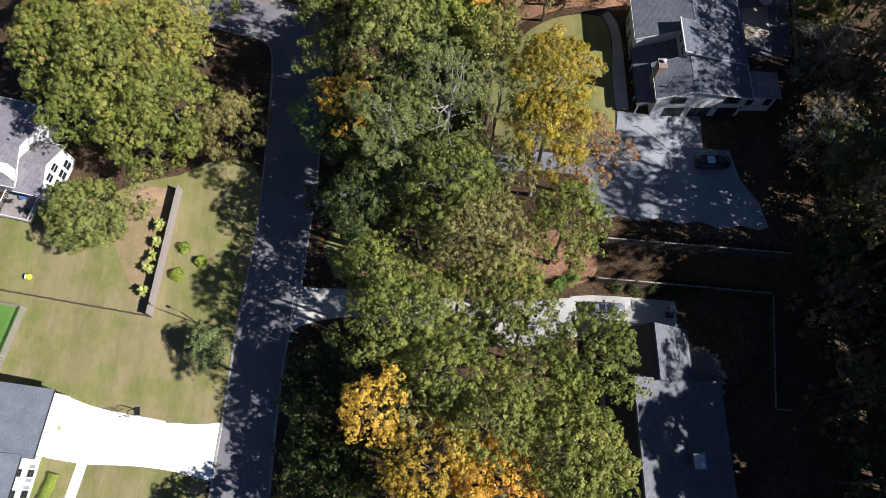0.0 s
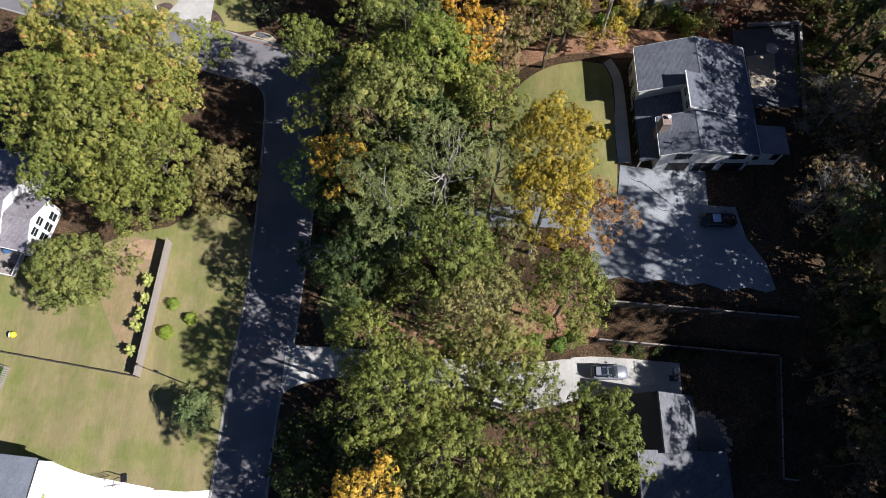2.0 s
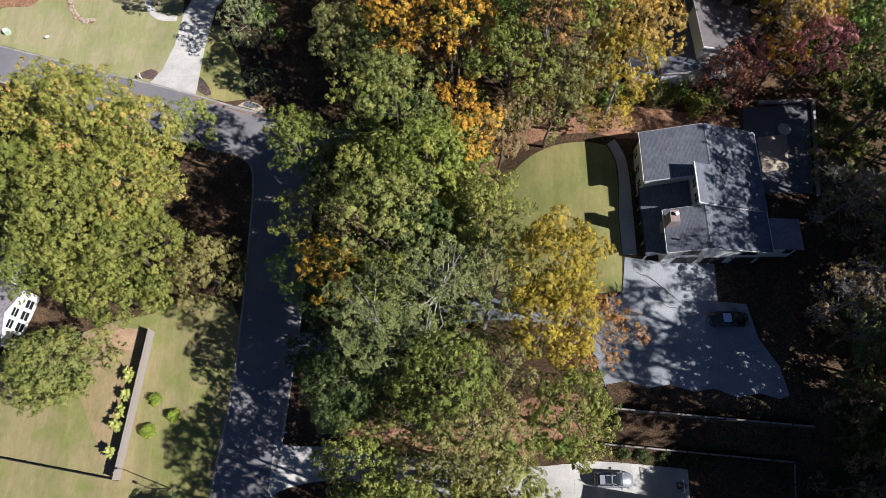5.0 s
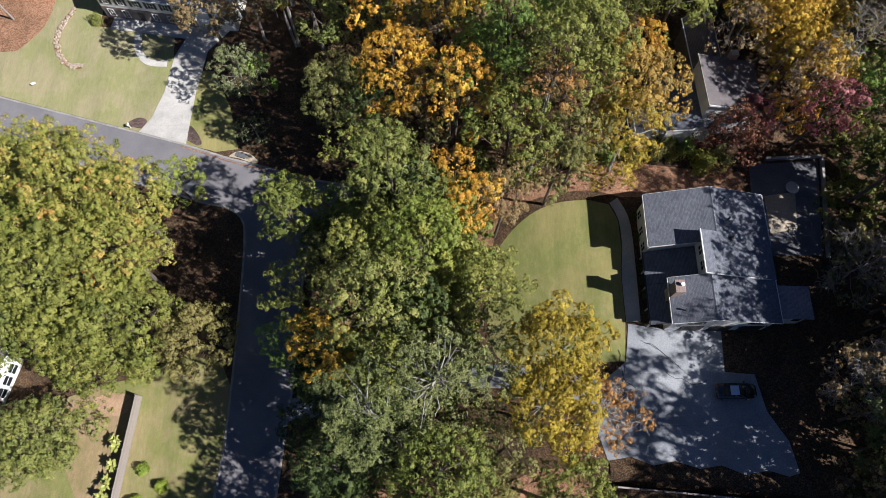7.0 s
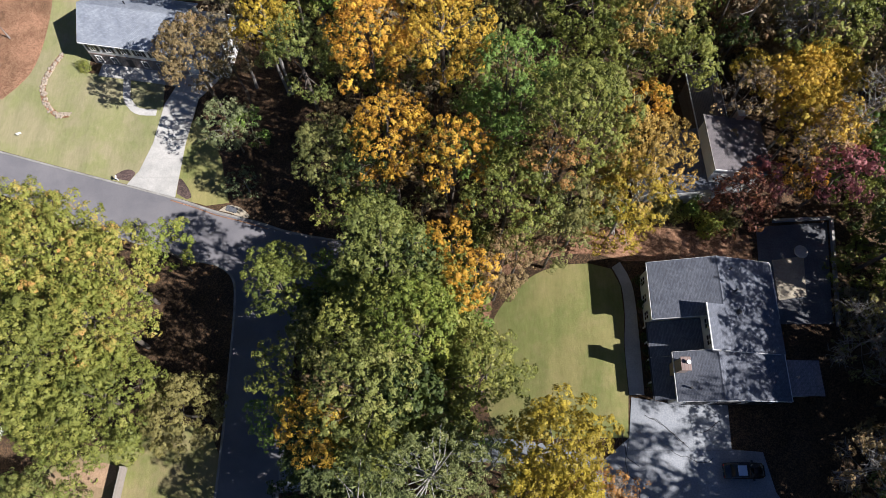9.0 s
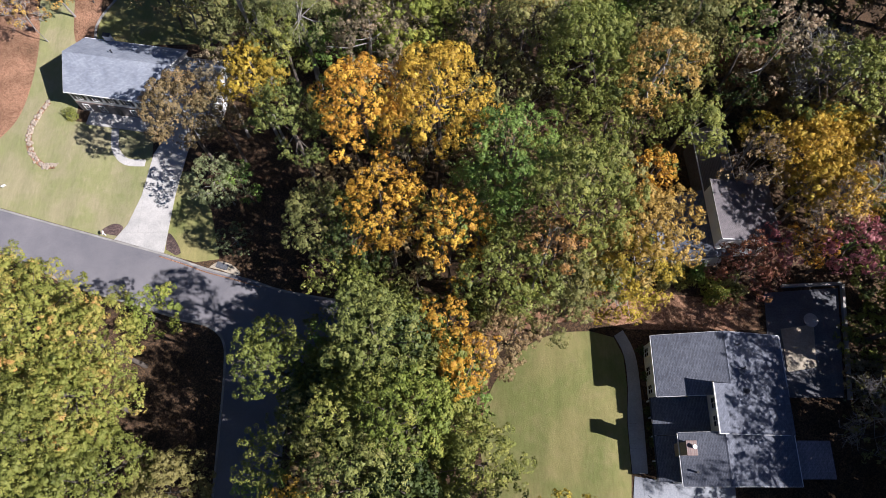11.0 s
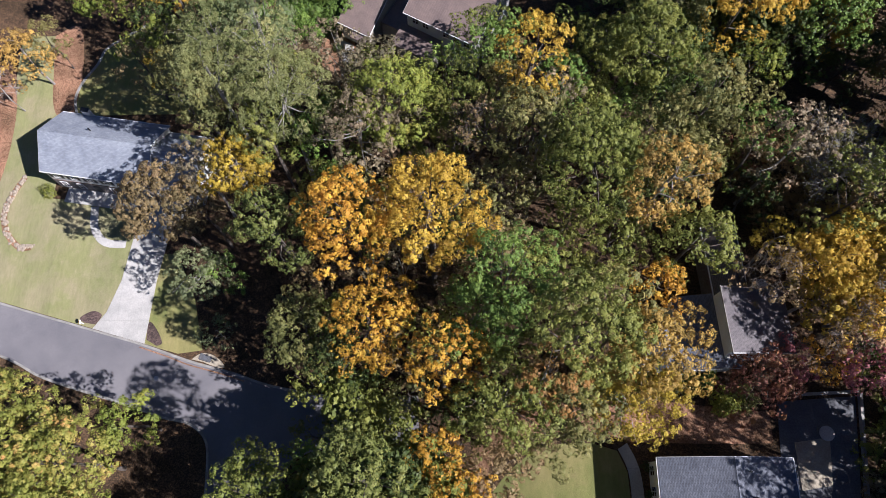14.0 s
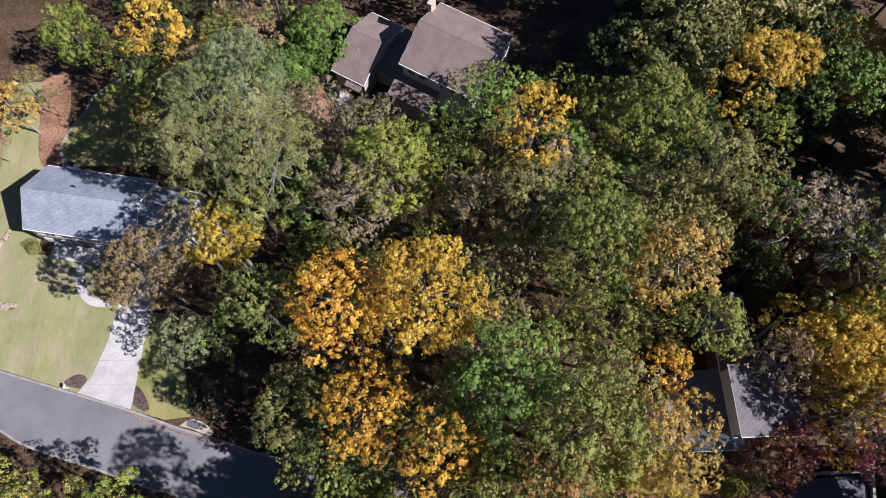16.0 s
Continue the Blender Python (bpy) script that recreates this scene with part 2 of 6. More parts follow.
# Sheet for west roof slopes; their shade is put into its dark colour.
SHADE_SHEET = surface("shade_ribbed_sheet", ((0.028, 0.027, 0.028), (0.05, 0.048, 0.05)), ((0.8, 0.8, 0.8), (1.2, 1.2, 1.2)), 5, 0.4, 0.7, 0.01)
ROOF_RIB = shingle_material("silvery_ribbed_shingles", (0.158, 0.166, 0.185), 0.22, 0.5)
ROOF_BLUE = shingle_material("slate_grey_shingles", (0.125, 0.14, 0.172), 0.1, 0.7)
ROOF_PALE = shingle_material("pale_grey_shingles", (0.295, 0.328, 0.38), 0.15, 0.7)
ROOF_BROWN = shingle_material("brown_shingles", (0.225, 0.172, 0.155), 0.06, 0.75)
ROOF_SILVER = shingle_material("weathered_grey_shingles", (0.288, 0.269, 0.294), 0.16)
WHITE = surface("white_paint", ((0.74, 0.74, 0.73), (0.82, 0.82, 0.81)), ((0.92, 0.92, 0.91), (1.02, 1.02, 1.02)), 4, 0.4, 0.5, 0.0)
TAN_SIDING = surface("tan_siding", ((0.36, 0.32, 0.27), (0.44, 0.4, 0.34)), None, 3, 0.5, 0.7, 0.0)
DARK_TRIM = surface("dark_paint", ((0.02, 0.02, 0.022), (0.035, 0.035, 0.038)), None, 4, 0.5, 0.5, 0.0)
BRICK = brick_material("red_brick", (0.3, 0.12, 0.08), (0.38, 0.18, 0.12), (0.45, 0.42, 0.38))
PINK_BRICK = brick_material("pinkish_brick", (0.42, 0.27, 0.22), (0.5, 0.34, 0.28), (0.5, 0.46, 0.42))
BROWN_BRICK = brick_material("brown_brick", (0.2, 0.145, 0.13), (0.28, 0.2, 0.175), (0.3, 0.28, 0.26))
DARK_BRICK = brick_material("dark_brick", (0.1, 0.07, 0.06), (0.16, 0.11, 0.09), (0.25, 0.23, 0.22))
FENCE_WOOD = surface("weathered_wood", ((0.24, 0.205, 0.18), (0.4, 0.36, 0.325)), ((0.8, 0.8, 0.8), (1.1, 1.1, 1.1)), 6, 0.8, 0.85, 0.02)
DARK_WOOD = surface("dark_wood", ((0.05, 0.04, 0.035), (0.1, 0.085, 0.07)), None, 6, 0.8, 0.85, 0.02)
STONE = surface("field_stone", ((0.33, 0.27, 0.2), (0.5, 0.43, 0.34)), ((0.7, 0.7, 0.7), (1.15, 1.12, 1.1)), 3, 0.9, 0.9, 0.05)
METAL = surface("galvanised_metal", ((0.4, 0.41, 0.42), (0.5, 0.51, 0.52)), None, 8, 0.8, 0.4, 0.0, 0.8)
BLACK = surface("black_plastic", ((0.012, 0.012, 0.013), (0.022, 0.022, 0.024)), None, 8, 0.8, 0.45, 0.0)
RUBBER = surface("tyre_rubber", ((0.015, 0.015, 0.015), (0.03, 0.03, 0.03)), None, 20, 0.8, 0.85, 0.0)


def plain(name, colour, rough=0.4, metal=0.0, coat=0.0):
    m, nt, b = nodes_of(name)
    b.inputs["Base Color"].default_value = (*colour, 1)
    b.inputs["Roughness"].default_value, b.inputs["Metallic"].default_value, b.inputs["Coat Weight"].default_value = rough, metal, coat
    return m


YUCCA = surface("yucca_leaves", ((0.27, 0.3, 0.06), (0.42, 0.43, 0.12)), None, 3, 0.5, 0.5, 0.0)
GLASS = plain("window_glass", (0.02, 0.025, 0.03), 0.05)
SILVER_PAINT = plain("silver_car_paint", (0.24, 0.255, 0.29), 0.4, 0.3, 0.3)
CLEAR = plain("clear_acrylic", (0.9, 0.92, 0.92), 0.05)
CLEAR.node_tree.nodes["Principled BSDF"].inputs["Transmission Weight"].default_value = 1.0
BLACK_PAINT = plain("black_car_paint", (0.012, 0.013, 0.016), 0.25, 0.0, 1.0)
CHROME = plain("chrome", (0.7, 0.7, 0.7), 0.15, 1.0)
LAMP_GLASS = plain("lamp_lens", (0.6, 0.62, 0.65), 0.1)
RED_LENS = plain("red_lens", (0.3, 0.01, 0.01), 0.2)
YELLOW = plain("yellow_plastic", (0.75, 0.62, 0.03), 0.4)
BLUE = plain("blue_tabletop", (0.06, 0.14, 0.3), 0.7)

# ---- building helpers ----


def part(name, bm, material, parent=None, label=""):
    me = bpy.data.meshes.new(name)
    bm.to_mesh(me)
    bm.free()
    me.materials.append(material)
    ob = new(name, me)
    ob.parent = parent
    if label:
        ob["label"] = label
    return ob


def empty(name, x, y, z, rz=0.0, label="", category="", group="", kind=""):
    ob = new(name)
    ob.matrix_basis = pose(x, y, z, 0, 0, rz)
    return tagged(ob, label, category, group, kind)


def add_box(bm, x0, x1, y0, y1, z0, z1, bevel=0.0):
    g = bmesh.ops.create_cube(bm, size=1.0, matrix=Matrix.LocRotScale(((x0 + x1) / 2, (y0 + y1) / 2, (z0 + z1) / 2), None, (abs(x1 - x0), abs(y1 - y0), abs(z1 - z0))))
    if bevel:
        edges = list({e for v in g["verts"] for e in v.link_edges})
        bmesh.ops.bevel(bm, geom=edges, offset=bevel, segments=1, affect="EDGES")


def box(x0, x1, y0, y1, z0, z1, bevel=0.0):
    bm = bmesh.new()
    add_box(bm, x0, x1, y0, y1, z0, z1, bevel)
    return bm


def add_prism(bm, profile, a0, a1, axis="y"):
    """A closed profile, of pairs, drawn out from a0 to a1 along an axis."""
    def at(p, a):
        return {"y": (p[0], a, p[1]), "x": (a, p[0], p[1]), "z": (p[0], p[1], a)}[axis]
    r0 = [bm.verts.new(at(p, a0)) for p in profile]
    r1 = [bm.verts.new(at(p, a1)) for p in profile]
    n = len(profile)
    faces = [bm.faces.new(r0), bm.faces.new(r1[::-1])]
    faces += [bm.faces.new((r0[i], r1[i], r1[(i + 1) % n], r0[(i + 1) % n])) for i in range(n)]
    bmesh.ops.recalc_face_normals(bm, faces=faces)


def prism(profile, a0, a1, axis="y"):
    bm = bmesh.new()
    add_prism(bm, profile, a0, a1, axis)
    return bm


def add_tube(bm, points, radii, sides=6):
    rings = []
    for i, p in enumerate(points):
        a = Vector(points[max(i - 1, 0)])
        b = Vector(points[min(i + 1, len(points) - 1)])
        q = (b - a).to_track_quat("Z", "Y")
        rings.append([bm.verts.new(Vector(p) + q @ Vector((radii[i] * math.cos(k * math.tau / sides), radii[i] * math.sin(k * math.tau / sides), 0))) for k in range(sides)])
    for r, s in zip(rings, rings[1:]):
        for k in range(sides):
            bm.faces.new((r[k], r[(k + 1) % sides], s[(k + 1) % sides], s[k]))
    bm.faces.new(rings[0][::-1])
    bm.faces.new(rings[-1])


def tube(points, radii, sides=6):
    bm = bmesh.new()
    add_tube(bm, points, radii, sides)
    return bm


def smooth(ob):
    ob.data.polygons.foreach_set("use_smooth", [True] * len(ob.data.polygons))
    return ob


# ---- ground ----


def ease(a, b, x):
    u = min(1.0, max(0.0, (x - a) / (b - a)))
    return u * u * (3 - 2 * u)


def land(x, y):
    """Height of the ground: level by the street, rising eastwards to two terraces."""
    yy = y + 0.09 * min(max(x - 22, 0), 26)
    high = 4.8 + 1.0 * ease(28.0, 28.9, yy) + 3.2 * ease(27.8, 31.6, yy) + 2.5 * ease(31.7, 32.7, yy) - 5.5 * ease(88, 130, y)
    return 1 + (high - 1) * ease(-16, 29, x)


def steps(edges):
    out = []
    for a, b, s in edges:
        k = max(1, round((b - a) / s))
        out += [a + (b - a) * i / k for i in range(k)]
    return out + [edges[-1][1]]


def build_ground():
    xs = steps([(-1500, -300, 150), (-300, -100, 20), (-100, -72, 4), (-72, 72, 1), (72, 100, 4), (100, 300, 20), (300, 1500, 150)])
    ys = steps([(-1500, -300, 150), (-300, -60, 20), (-60, -16, 4), (-16, 148, 1), (148, 300, 8), (300, 1500, 150)])
    me = bpy.data.meshes.new("ground")
    w = len(xs)
    verts = [(x, y, land(x, y)) for y in ys for x in xs]
    faces = [(j * w + i, j * w + i + 1, (j + 1) * w + i + 1, (j + 1) * w + i) for j in range(len(ys) - 1) for i in range(w - 1)]
    me.from_pydata(verts, [], faces)
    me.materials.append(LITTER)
    return tagged(smooth(new("ground", me)), "sloping wooded ground covered in brown leaf litter", "ground", kind="structure")


build_ground()


def draped(name, ring, lift, material, label, category, step=1.0, kind="structure", parent=None):
    """A sheet over the ground inside a ring of plan points, cut on the ground's own grid."""
    bm = bmesh.new()
    sheet = bm.faces.new([bm.verts.new((x, y, 0)) for x, y in ring])
    sheet.normal_update()
    bmesh.ops.triangulate(bm, faces=[sheet], ngon_method="EAR_CLIP")
    for axis in (0, 1):
        lo, hi = min(p[axis] for p in ring), max(p[axis] for p in ring)
        normal = (1, 0, 0) if axis == 0 else (0, 1, 0)
        c = math.ceil(lo / step) * step
        while c < hi:
            bmesh.ops.bisect_plane(bm, geom=bm.verts[:] + bm.edges[:] + bm.faces[:], plane_co=(c, 0, 0) if axis == 0 else (0, c, 0), plane_no=normal, dist=1e-4)
            c += step
    for v in bm.verts:
        v.co.z = land(v.co.x, v.co.y) + lift
    bmesh.ops.recalc_face_normals(bm, faces=bm.faces[:])
    if sum(f.normal.z for f in bm.faces) < 0:
        bmesh.ops.reverse_faces(bm, faces=bm.faces[:])
    edge = [e for e in bm.edges if e.is_boundary]
    low = bmesh.ops.extrude_edge_only(bm, edges=edge)
    for v in low["geom"]:
        if isinstance(v, bmesh.types.BMVert):
            v.co.z -= lift + 0.08
    return tagged(part(name, bm, material, parent), label, category, kind=kind)


def spline(points, n=8):
    """A smooth line through plan points."""
    out = []
    p = [points[0]] + list(points) + [points[-1]]
    for i in range(1, len(p) - 2):
        a, b, c, d = (Vector(q) for q in p[i - 1:i + 3])
        for k in range(n):
            t = k / n
            out.append(tuple(0.5 * (2 * b + (c - a) * t + (2 * a - 5 * b + 4 * c - d) * t * t + (3 * b - a - 3 * c + d) * t ** 3)))
    return out + [tuple(points[-1])]


def offset(line, d):
    out = []
    for i, q in enumerate(line):
        a, b = Vector(line[max(i - 1, 0)]), Vector(line[min(i + 1, len(line) - 1)])
        t = (b - a).normalized()
        out.append((q[0] - t.y * d, q[1] + t.x * d))
    return out


def band(line, d0, d1):
    return offset(line, d0) + offset(line, d1)[::-1]


def kerb_run(line, d, material=KERB, name="kerb", width=0.32, height=0.13):
    bm = bmesh.new()
    l, r = offset(line, d - width / 2), offset(line, d + width / 2)
    rows = []
    for (x0, y0), (x1, y1) in zip(l, r):
        z0 = land((x0 + x1) / 2, (y0 + y1) / 2)
        rows.append([bm.verts.new(c) for c in ((x0, y0, z0 - 0.1), (x0, y0, z0 + height - 0.03), (x0 + (x1 - x0) * 0.15, y0 + (y1 - y0) * 0.15, z0 + height), (x1 - (x1 - x0) * 0.15, y1 - (y1 - y0) * 0.15, z0 + height), (x1, y1, z0 + height - 0.03), (x1, y1, z0 - 0.1))])
    for a, b in zip(rows, rows[1:]):
        for k in range(5):
            bm.faces.new((a[k], a[k + 1], b[k + 1], b[k]))
    bm.faces.new(rows[0])
    bm.faces.new(rows[-1][::-1])
    bmesh.ops.recalc_face_normals(bm, faces=bm.faces[:])
    return tagged(part(name, bm, material), "pale worn concrete kerb along the street", "kerb", kind="structure")


def clip(ring, x0, x1, y0, y1):
    for axis, limit, keep in ((0, x0, 1), (0, x1, -1), (1, y0, 1), (1, y1, -1)):
        out = []
        for i, q in enumerate(ring):
            p = ring[i - 1]
            inp, inq = (p[axis] - limit) * keep >= 0, (q[axis] - limit) * keep >= 0
            if inp != inq:
                t = (limit - p[axis]) / (q[axis] - p[axis])
                out.append((p[0] + t * (q[0] - p[0]), p[1] + t * (q[1] - p[1])))
            if inq:
                out.append(q)
        ring = out
        if len(ring) < 3:
            return []
    return ring


def slab_paving(name, ring, size, material, label, lift=0.08, joint=0.015):
    """Concrete cast in slabs with open joints, each slab a piece of its own."""
    top = tagged(new(name), label, "driveway", kind="structure")
    x0, x1 = min(p[0] for p in ring), max(p[0] for p in ring)
    y0, y1 = min(p[1] for p in ring), max(p[1] for p in ring)
    nx, ny = max(1, round((x1 - x0) / size)), max(1, round((y1 - y0) / size))
    for i in range(nx):
        for j in range(ny):
            c = clip(ring, x0 + (x1 - x0) * i / nx + joint / 2, x0 + (x1 - x0) * (i + 1) / nx - joint / 2, y0 + (y1 - y0) * j / ny + joint / 2, y0 + (y1 - y0) * (j + 1) / ny - joint / 2)
            if len(c) > 2 and abs(sum(a[0] * b[1] - b[0] * a[1] for a, b in zip(c, c[1:] + c[:1]))) > 0.4:
                draped("slab", c, lift, material, "", "", kind="", parent=top)
    return top


WEST_EDGE = spline([(-32.6, -60), (-30.9, -10), (-30.6, 1), (-30.0, 12), (-29.4, 24), (-28.6, 31), (-28.05, 38), (-27.9, 48), (-28.0, 58), (-28.2, 66), (-28.9, 70.2), (-31.4, 72.4), (-35.2, 73.3), (-37.6, 74.1), (-43.5, 75.9), (-52.8, 78.7), (-59, 81.6), (-75, 87), (-120, 101)], 6)
EAST_EDGE = spline([(-24.4, -60), (-23.3, -10), (-23.1, 1), (-22.9, 12), (-22.3, 20.5), (-21.1, 28), (-20.4, 37), (-19.8, 44), (-19.7, 50), (-19.5, 58), (-18.9, 64), (-16.5, 68.2), (-10, 69.7), (0, 69.7)], 6)
NORTH_EDGE = spline([(0, 75.5), (-10, 75.6), (-20.6, 77.3), (-26, 79.0), (-32.7, 80.8), (-39.3, 83.0), (-47.5, 85.3), (-55.4, 87.5), (-63.5, 89.8), (-80, 94.6), (-120, 107)], 6)
draped("road", WEST_EDGE + NORTH_EDGE[::-1] + EAST_EDGE[::-1], 0.05, ASPHALT, "grey asphalt residential street with patchy worn surface", "road")
for edge_line, side in ((WEST_EDGE, 0.16), (EAST_EDGE, -0.16), (NORTH_EDGE, -0.16)):
    kerb_run(edge_line, side)

draped("lawn_west", [(-30.6, -40), (-31.4, 0), (-30.4, 12), (-29.7, 24), (-28.8, 31), (-28.2, 38), (-28.1, 45), (-29.8, 48.5), (-34, 49.5), (-38, 48.5), (-41, 46.5), (-46, 45.5), (-58, 41), (-75, 38), (-90, 36), (-90, -40)], 0.03, LAWN, "sunlit dry green and tan mown lawn", "lawn")
draped("lawn_terrace", spline([(21.4, 69.3), (17, 69.2), (12.9, 67.4), (9.0, 63.0), (7.2, 57.0), (8.2, 49.0), (11.0, 46.8)], 5) + [(24.4, 46.8), (24.9, 52), (24.9, 58), (25.3, 62), (25.2, 66.0), (24.2, 68.4)], 0.03, GREEN_LAWN, "smooth green mown lawn beside the house", "lawn")
draped("lawn_north", [(-36.0, 82.4), (-39.3, 83.4), (-47.5, 85.7), (-55.4, 87.9), (-63.5, 90.2), (-80, 95), (-72, 104), (-66, 112), (-68, 136), (-58, 136), (-57, 117), (-57, 106), (-44, 105), (-43, 92)], 0.03, PALE_LAWN, "green lawn with pale mowing lines in front of a house", "lawn")
draped("lawn_verge", spline([(-16, 29.6), (-10, 30.2), (-9.2, 33), (-10, 36.6), (-16, 37.4), (-18, 34)], 3), 0.03, GREEN_LAWN, "small patch of green grass under trees", "lawn")
draped("lawn_strip", [(-40.6, 83.9), (-34.5, 82.0), (-31, 82.5), (-33, 90), (-36.5, 97), (-40.4, 97)], 0.035, GREEN_LAWN, "narrow grass strip beside a concrete driveway", "lawn")
draped("turf_yard", [(-61.0, 25.0), (-63.0, 14.5), (-80, 16), (-80, 28)], 0.05, TURF, "bright green turf yard inside a fence", "lawn")
draped("straw_bed_west", spline([(-70, 101), (-66.5, 106), (-65.5, 113), (-66, 122), (-68, 130)], 4) + [(-90, 130), (-90, 100)], 0.045, STRAW, "reddish pine straw bed under trees", "mulch bed")
draped("straw_bank", spline([(8.5, 64), (9.5, 67.5), (13, 69.8), (17, 70.6), (21.5, 70.7), (26, 69.4)], 4) + [(36, 69.2), (43, 69.3), (43, 73), (34, 73.8), (24, 75.2), (13, 73), (7, 69), (4.5, 60.5), (5.5, 55), (7, 56.5)], 0.04, STRAW, "bank of reddish fallen leaves and pine straw", "mulch bed")
draped("straw_bed_slope", spline([(6, 30), (12, 33.5), (18, 33.8), (21, 31), (21, 28.4), (15, 27), (6, 26.6), (-4, 27.4), (-12, 29.4), (-12, 32)], 4), 0.04, STRAW, "slope of reddish pine straw between shrubs", "mulch bed")
draped("leafy_strip", [(21.5, 33.2), (32, 32.2), (44, 30.9), (44.4, 33.6), (42.5, 33.0), (40.2, 33.7), (37.4, 33.2), (34.6, 34.3), (32.0, 33.9), (29.2, 34.8), (26.5, 34.3), (24.0, 35.3), (21.5, 34.9)], 0.13, LITTER, "drift of brown fallen leaves along the paving", "leaves")
# Dark leaf litter in place of grass stands for the yard's deep shade.
draped("yard_back", [(33.2, 25.3), (45, 25), (43, 10.6), (44, -20), (37, -20), (36.5, 10)], 0.03, LITTER, "back yard inside retaining walls, dark litter standing for its shade", "yard")
draped("worn_lawn", spline([(-40.7, 43.7), (-41.3, 35.0), (-42.2, 25.0), (-44.6, 26.0), (-46.5, 29.5), (-49.0, 34.0), (-52.0, 41.0), (-47.0, 45.0)], 5), 0.042, WORN_LAWN, "worn brownish lawn along the fence", "lawn")
draped("earth_patch", spline([(-41.6, 42.6), (-43.0, 41.2), (-45.5, 41.8), (-47.0, 43.4), (-44.5, 44.4), (-42.0, 44.0)], 4), 0.055, EARTH, "patch of bare reddish earth by the fence", "earth")
draped("lawn_yard", spline([(-55.7, 120.6), (-56.6, 123.6), (-56.0, 126.8), (-54.0, 130.7), (-53.2, 133.4), (-49.6, 136.4), (-47.4, 138.2)], 3) + [(-40, 139), (-34, 134), (-33, 124), (-36, 121)], 0.03, GREEN_LAWN, "shaded back lawn inside a curved path", "lawn")
draped("stone_bed", band(spline([(-62.0, 109.6), (-63.2, 106.9), (-63.9, 103.8), (-63.0, 100.6), (-60.6, 98.1), (-58.6, 98.0)], 6), -0.45, 0.45), 0.06, STRAW, "narrow curved bed of brown leaves between stones", "mulch bed")
draped("mulch_patch_east", spline([(-39.2, 84.0), (-39.2, 86.6), (-38.0, 85.6), (-36.9, 83.6), (-37.6, 83.1)], 4), 0.062, MULCH, "small dark mulch bed beside a driveway", "mulch bed")
draped("mulch_patch_west", spline([(-46.9, 86.2), (-46.2, 87.6), (-47.6, 88.2), (-49.3, 87.2), (-48.6, 86.5)], 4), 0.062, MULCH, "small dark mulch bed beside a mailbox", "mulch bed")
draped("leaf_drift", band(spline([(-40.0, 83.0), (-36.0, 81.7), (-32.7, 80.5), (-28.5, 79.4), (-24.6, 78.2)], 5), -0.16, 0.02), 0.075, STRAW, "thin line of orange fallen leaves along the kerb", "leaves")
draped("earth_patch_kerb", spline([(-32.4, 81.2), (-31.0, 82.1), (-29.2, 81.7), (-27.6, 80.3), (-28.4, 80.0), (-30.6, 80.8)], 3), 0.05, TAN_CONCRETE, "bare tan earth round a storm drain", "earth")
draped("earth_patch_north", spline([(-60.6, 124), (-59.5, 121), (-57, 119.5), (-56.5, 128), (-58.5, 138), (-62.5, 136)], 3), 0.05, STRAW, "patch of brown fallen leaves beside a path", "leaves")
draped("straw_bed_east", [(-16.5, 137), (-12, 139), (-11.5, 131), (-14, 128), (-18, 131)], 0.045, STRAW, "reddish pine straw bed beside a house", "mulch bed")

# ---- driveways and paving ----
slab_paving("driveway_white", spline([(-30.16, 8.9), (-35, 8.7), (-42, 9.8), (-48, 11.0), (-52.8, 12.7)], 4) + [(-53.6, 4.3)] + spline([(-48, 3.4), (-41.5, 3.2), (-36, 2.5), (-30.62, 1.2)], 3), 4.2, FRESH_CONCRETE, "bright white clean concrete driveway")
slab_paving("footpath_white", [(-49.1, 3.75), (-47.7, 3.7), (-49.9, -8), (-51.3, -8)], 4.5, FRESH_CONCRETE, "narrow white concrete footpath to a house", 0.088)
slab_paving("driveway_south", spline([(-21.8, 29.2), (-20, 28.2), (-13.6, 27.9), (-5, 26.8), (5, 25.8), (14, 25.4), (20.6, 26.0), (32.5, 25.0)], 4) + [(32.3, 20.6), (22.5, 20.9), (14.7, 19.4)] + spline([(10, 18.6), (0, 21.3), (-8, 23.2), (-14.2, 23.7), (-20.0, 22.6), (-22.2, 21.0)], 4), 3.6, CONCRETE, "pale concrete driveway with sawn joints, partly shaded")
slab_paving("driveway_terrace", [(25.2, 51.6), (29.5, 50.9), (36.9, 50.6), (36.6, 45.4), (40.3, 45.1), (41.1, 40.6), (43.2, 37.0), (44.0, 32.6), (32, 33.6), (21.4, 34.6), (20.2, 39), (20.4, 43.5), (24.5, 46.8)], 6.0, OLD_CONCRETE, "grey cracked concrete parking court covered in dappled shade", 0.08, 0.02)
slab_paving("driveway_link", band(spline([(21.0, 43.0), (12, 45.2), (3, 45.6), (-8, 43.5), (-19.9, 42.0)], 5), -1.5, 1.5), 4.0, OLD_CONCRETE, "grey concrete driveway passing under tall trees")
slab_paving("driveway_north", [(-47.2, 85.6), (-39.4, 83.4), (-39.0, 92.8), (-38.0, 101), (-34, 106), (-40.5, 107), (-43.4, 100), (-44.2, 92.8), (-45.6, 88)], 3.6, CONCRETE, "pale concrete driveway with a flared apron")
slab_paving("footpath_house", spline([(25.0, 51.9), (25.0, 58), (25.4, 62), (25.3, 66), (24.3, 68.6)], 3) + spline([(25.4, 69.3), (26.6, 66.4), (26.9, 62), (26.8, 51.9)], 3), 3.0, CONCRETE, "pale grey concrete path along the house")
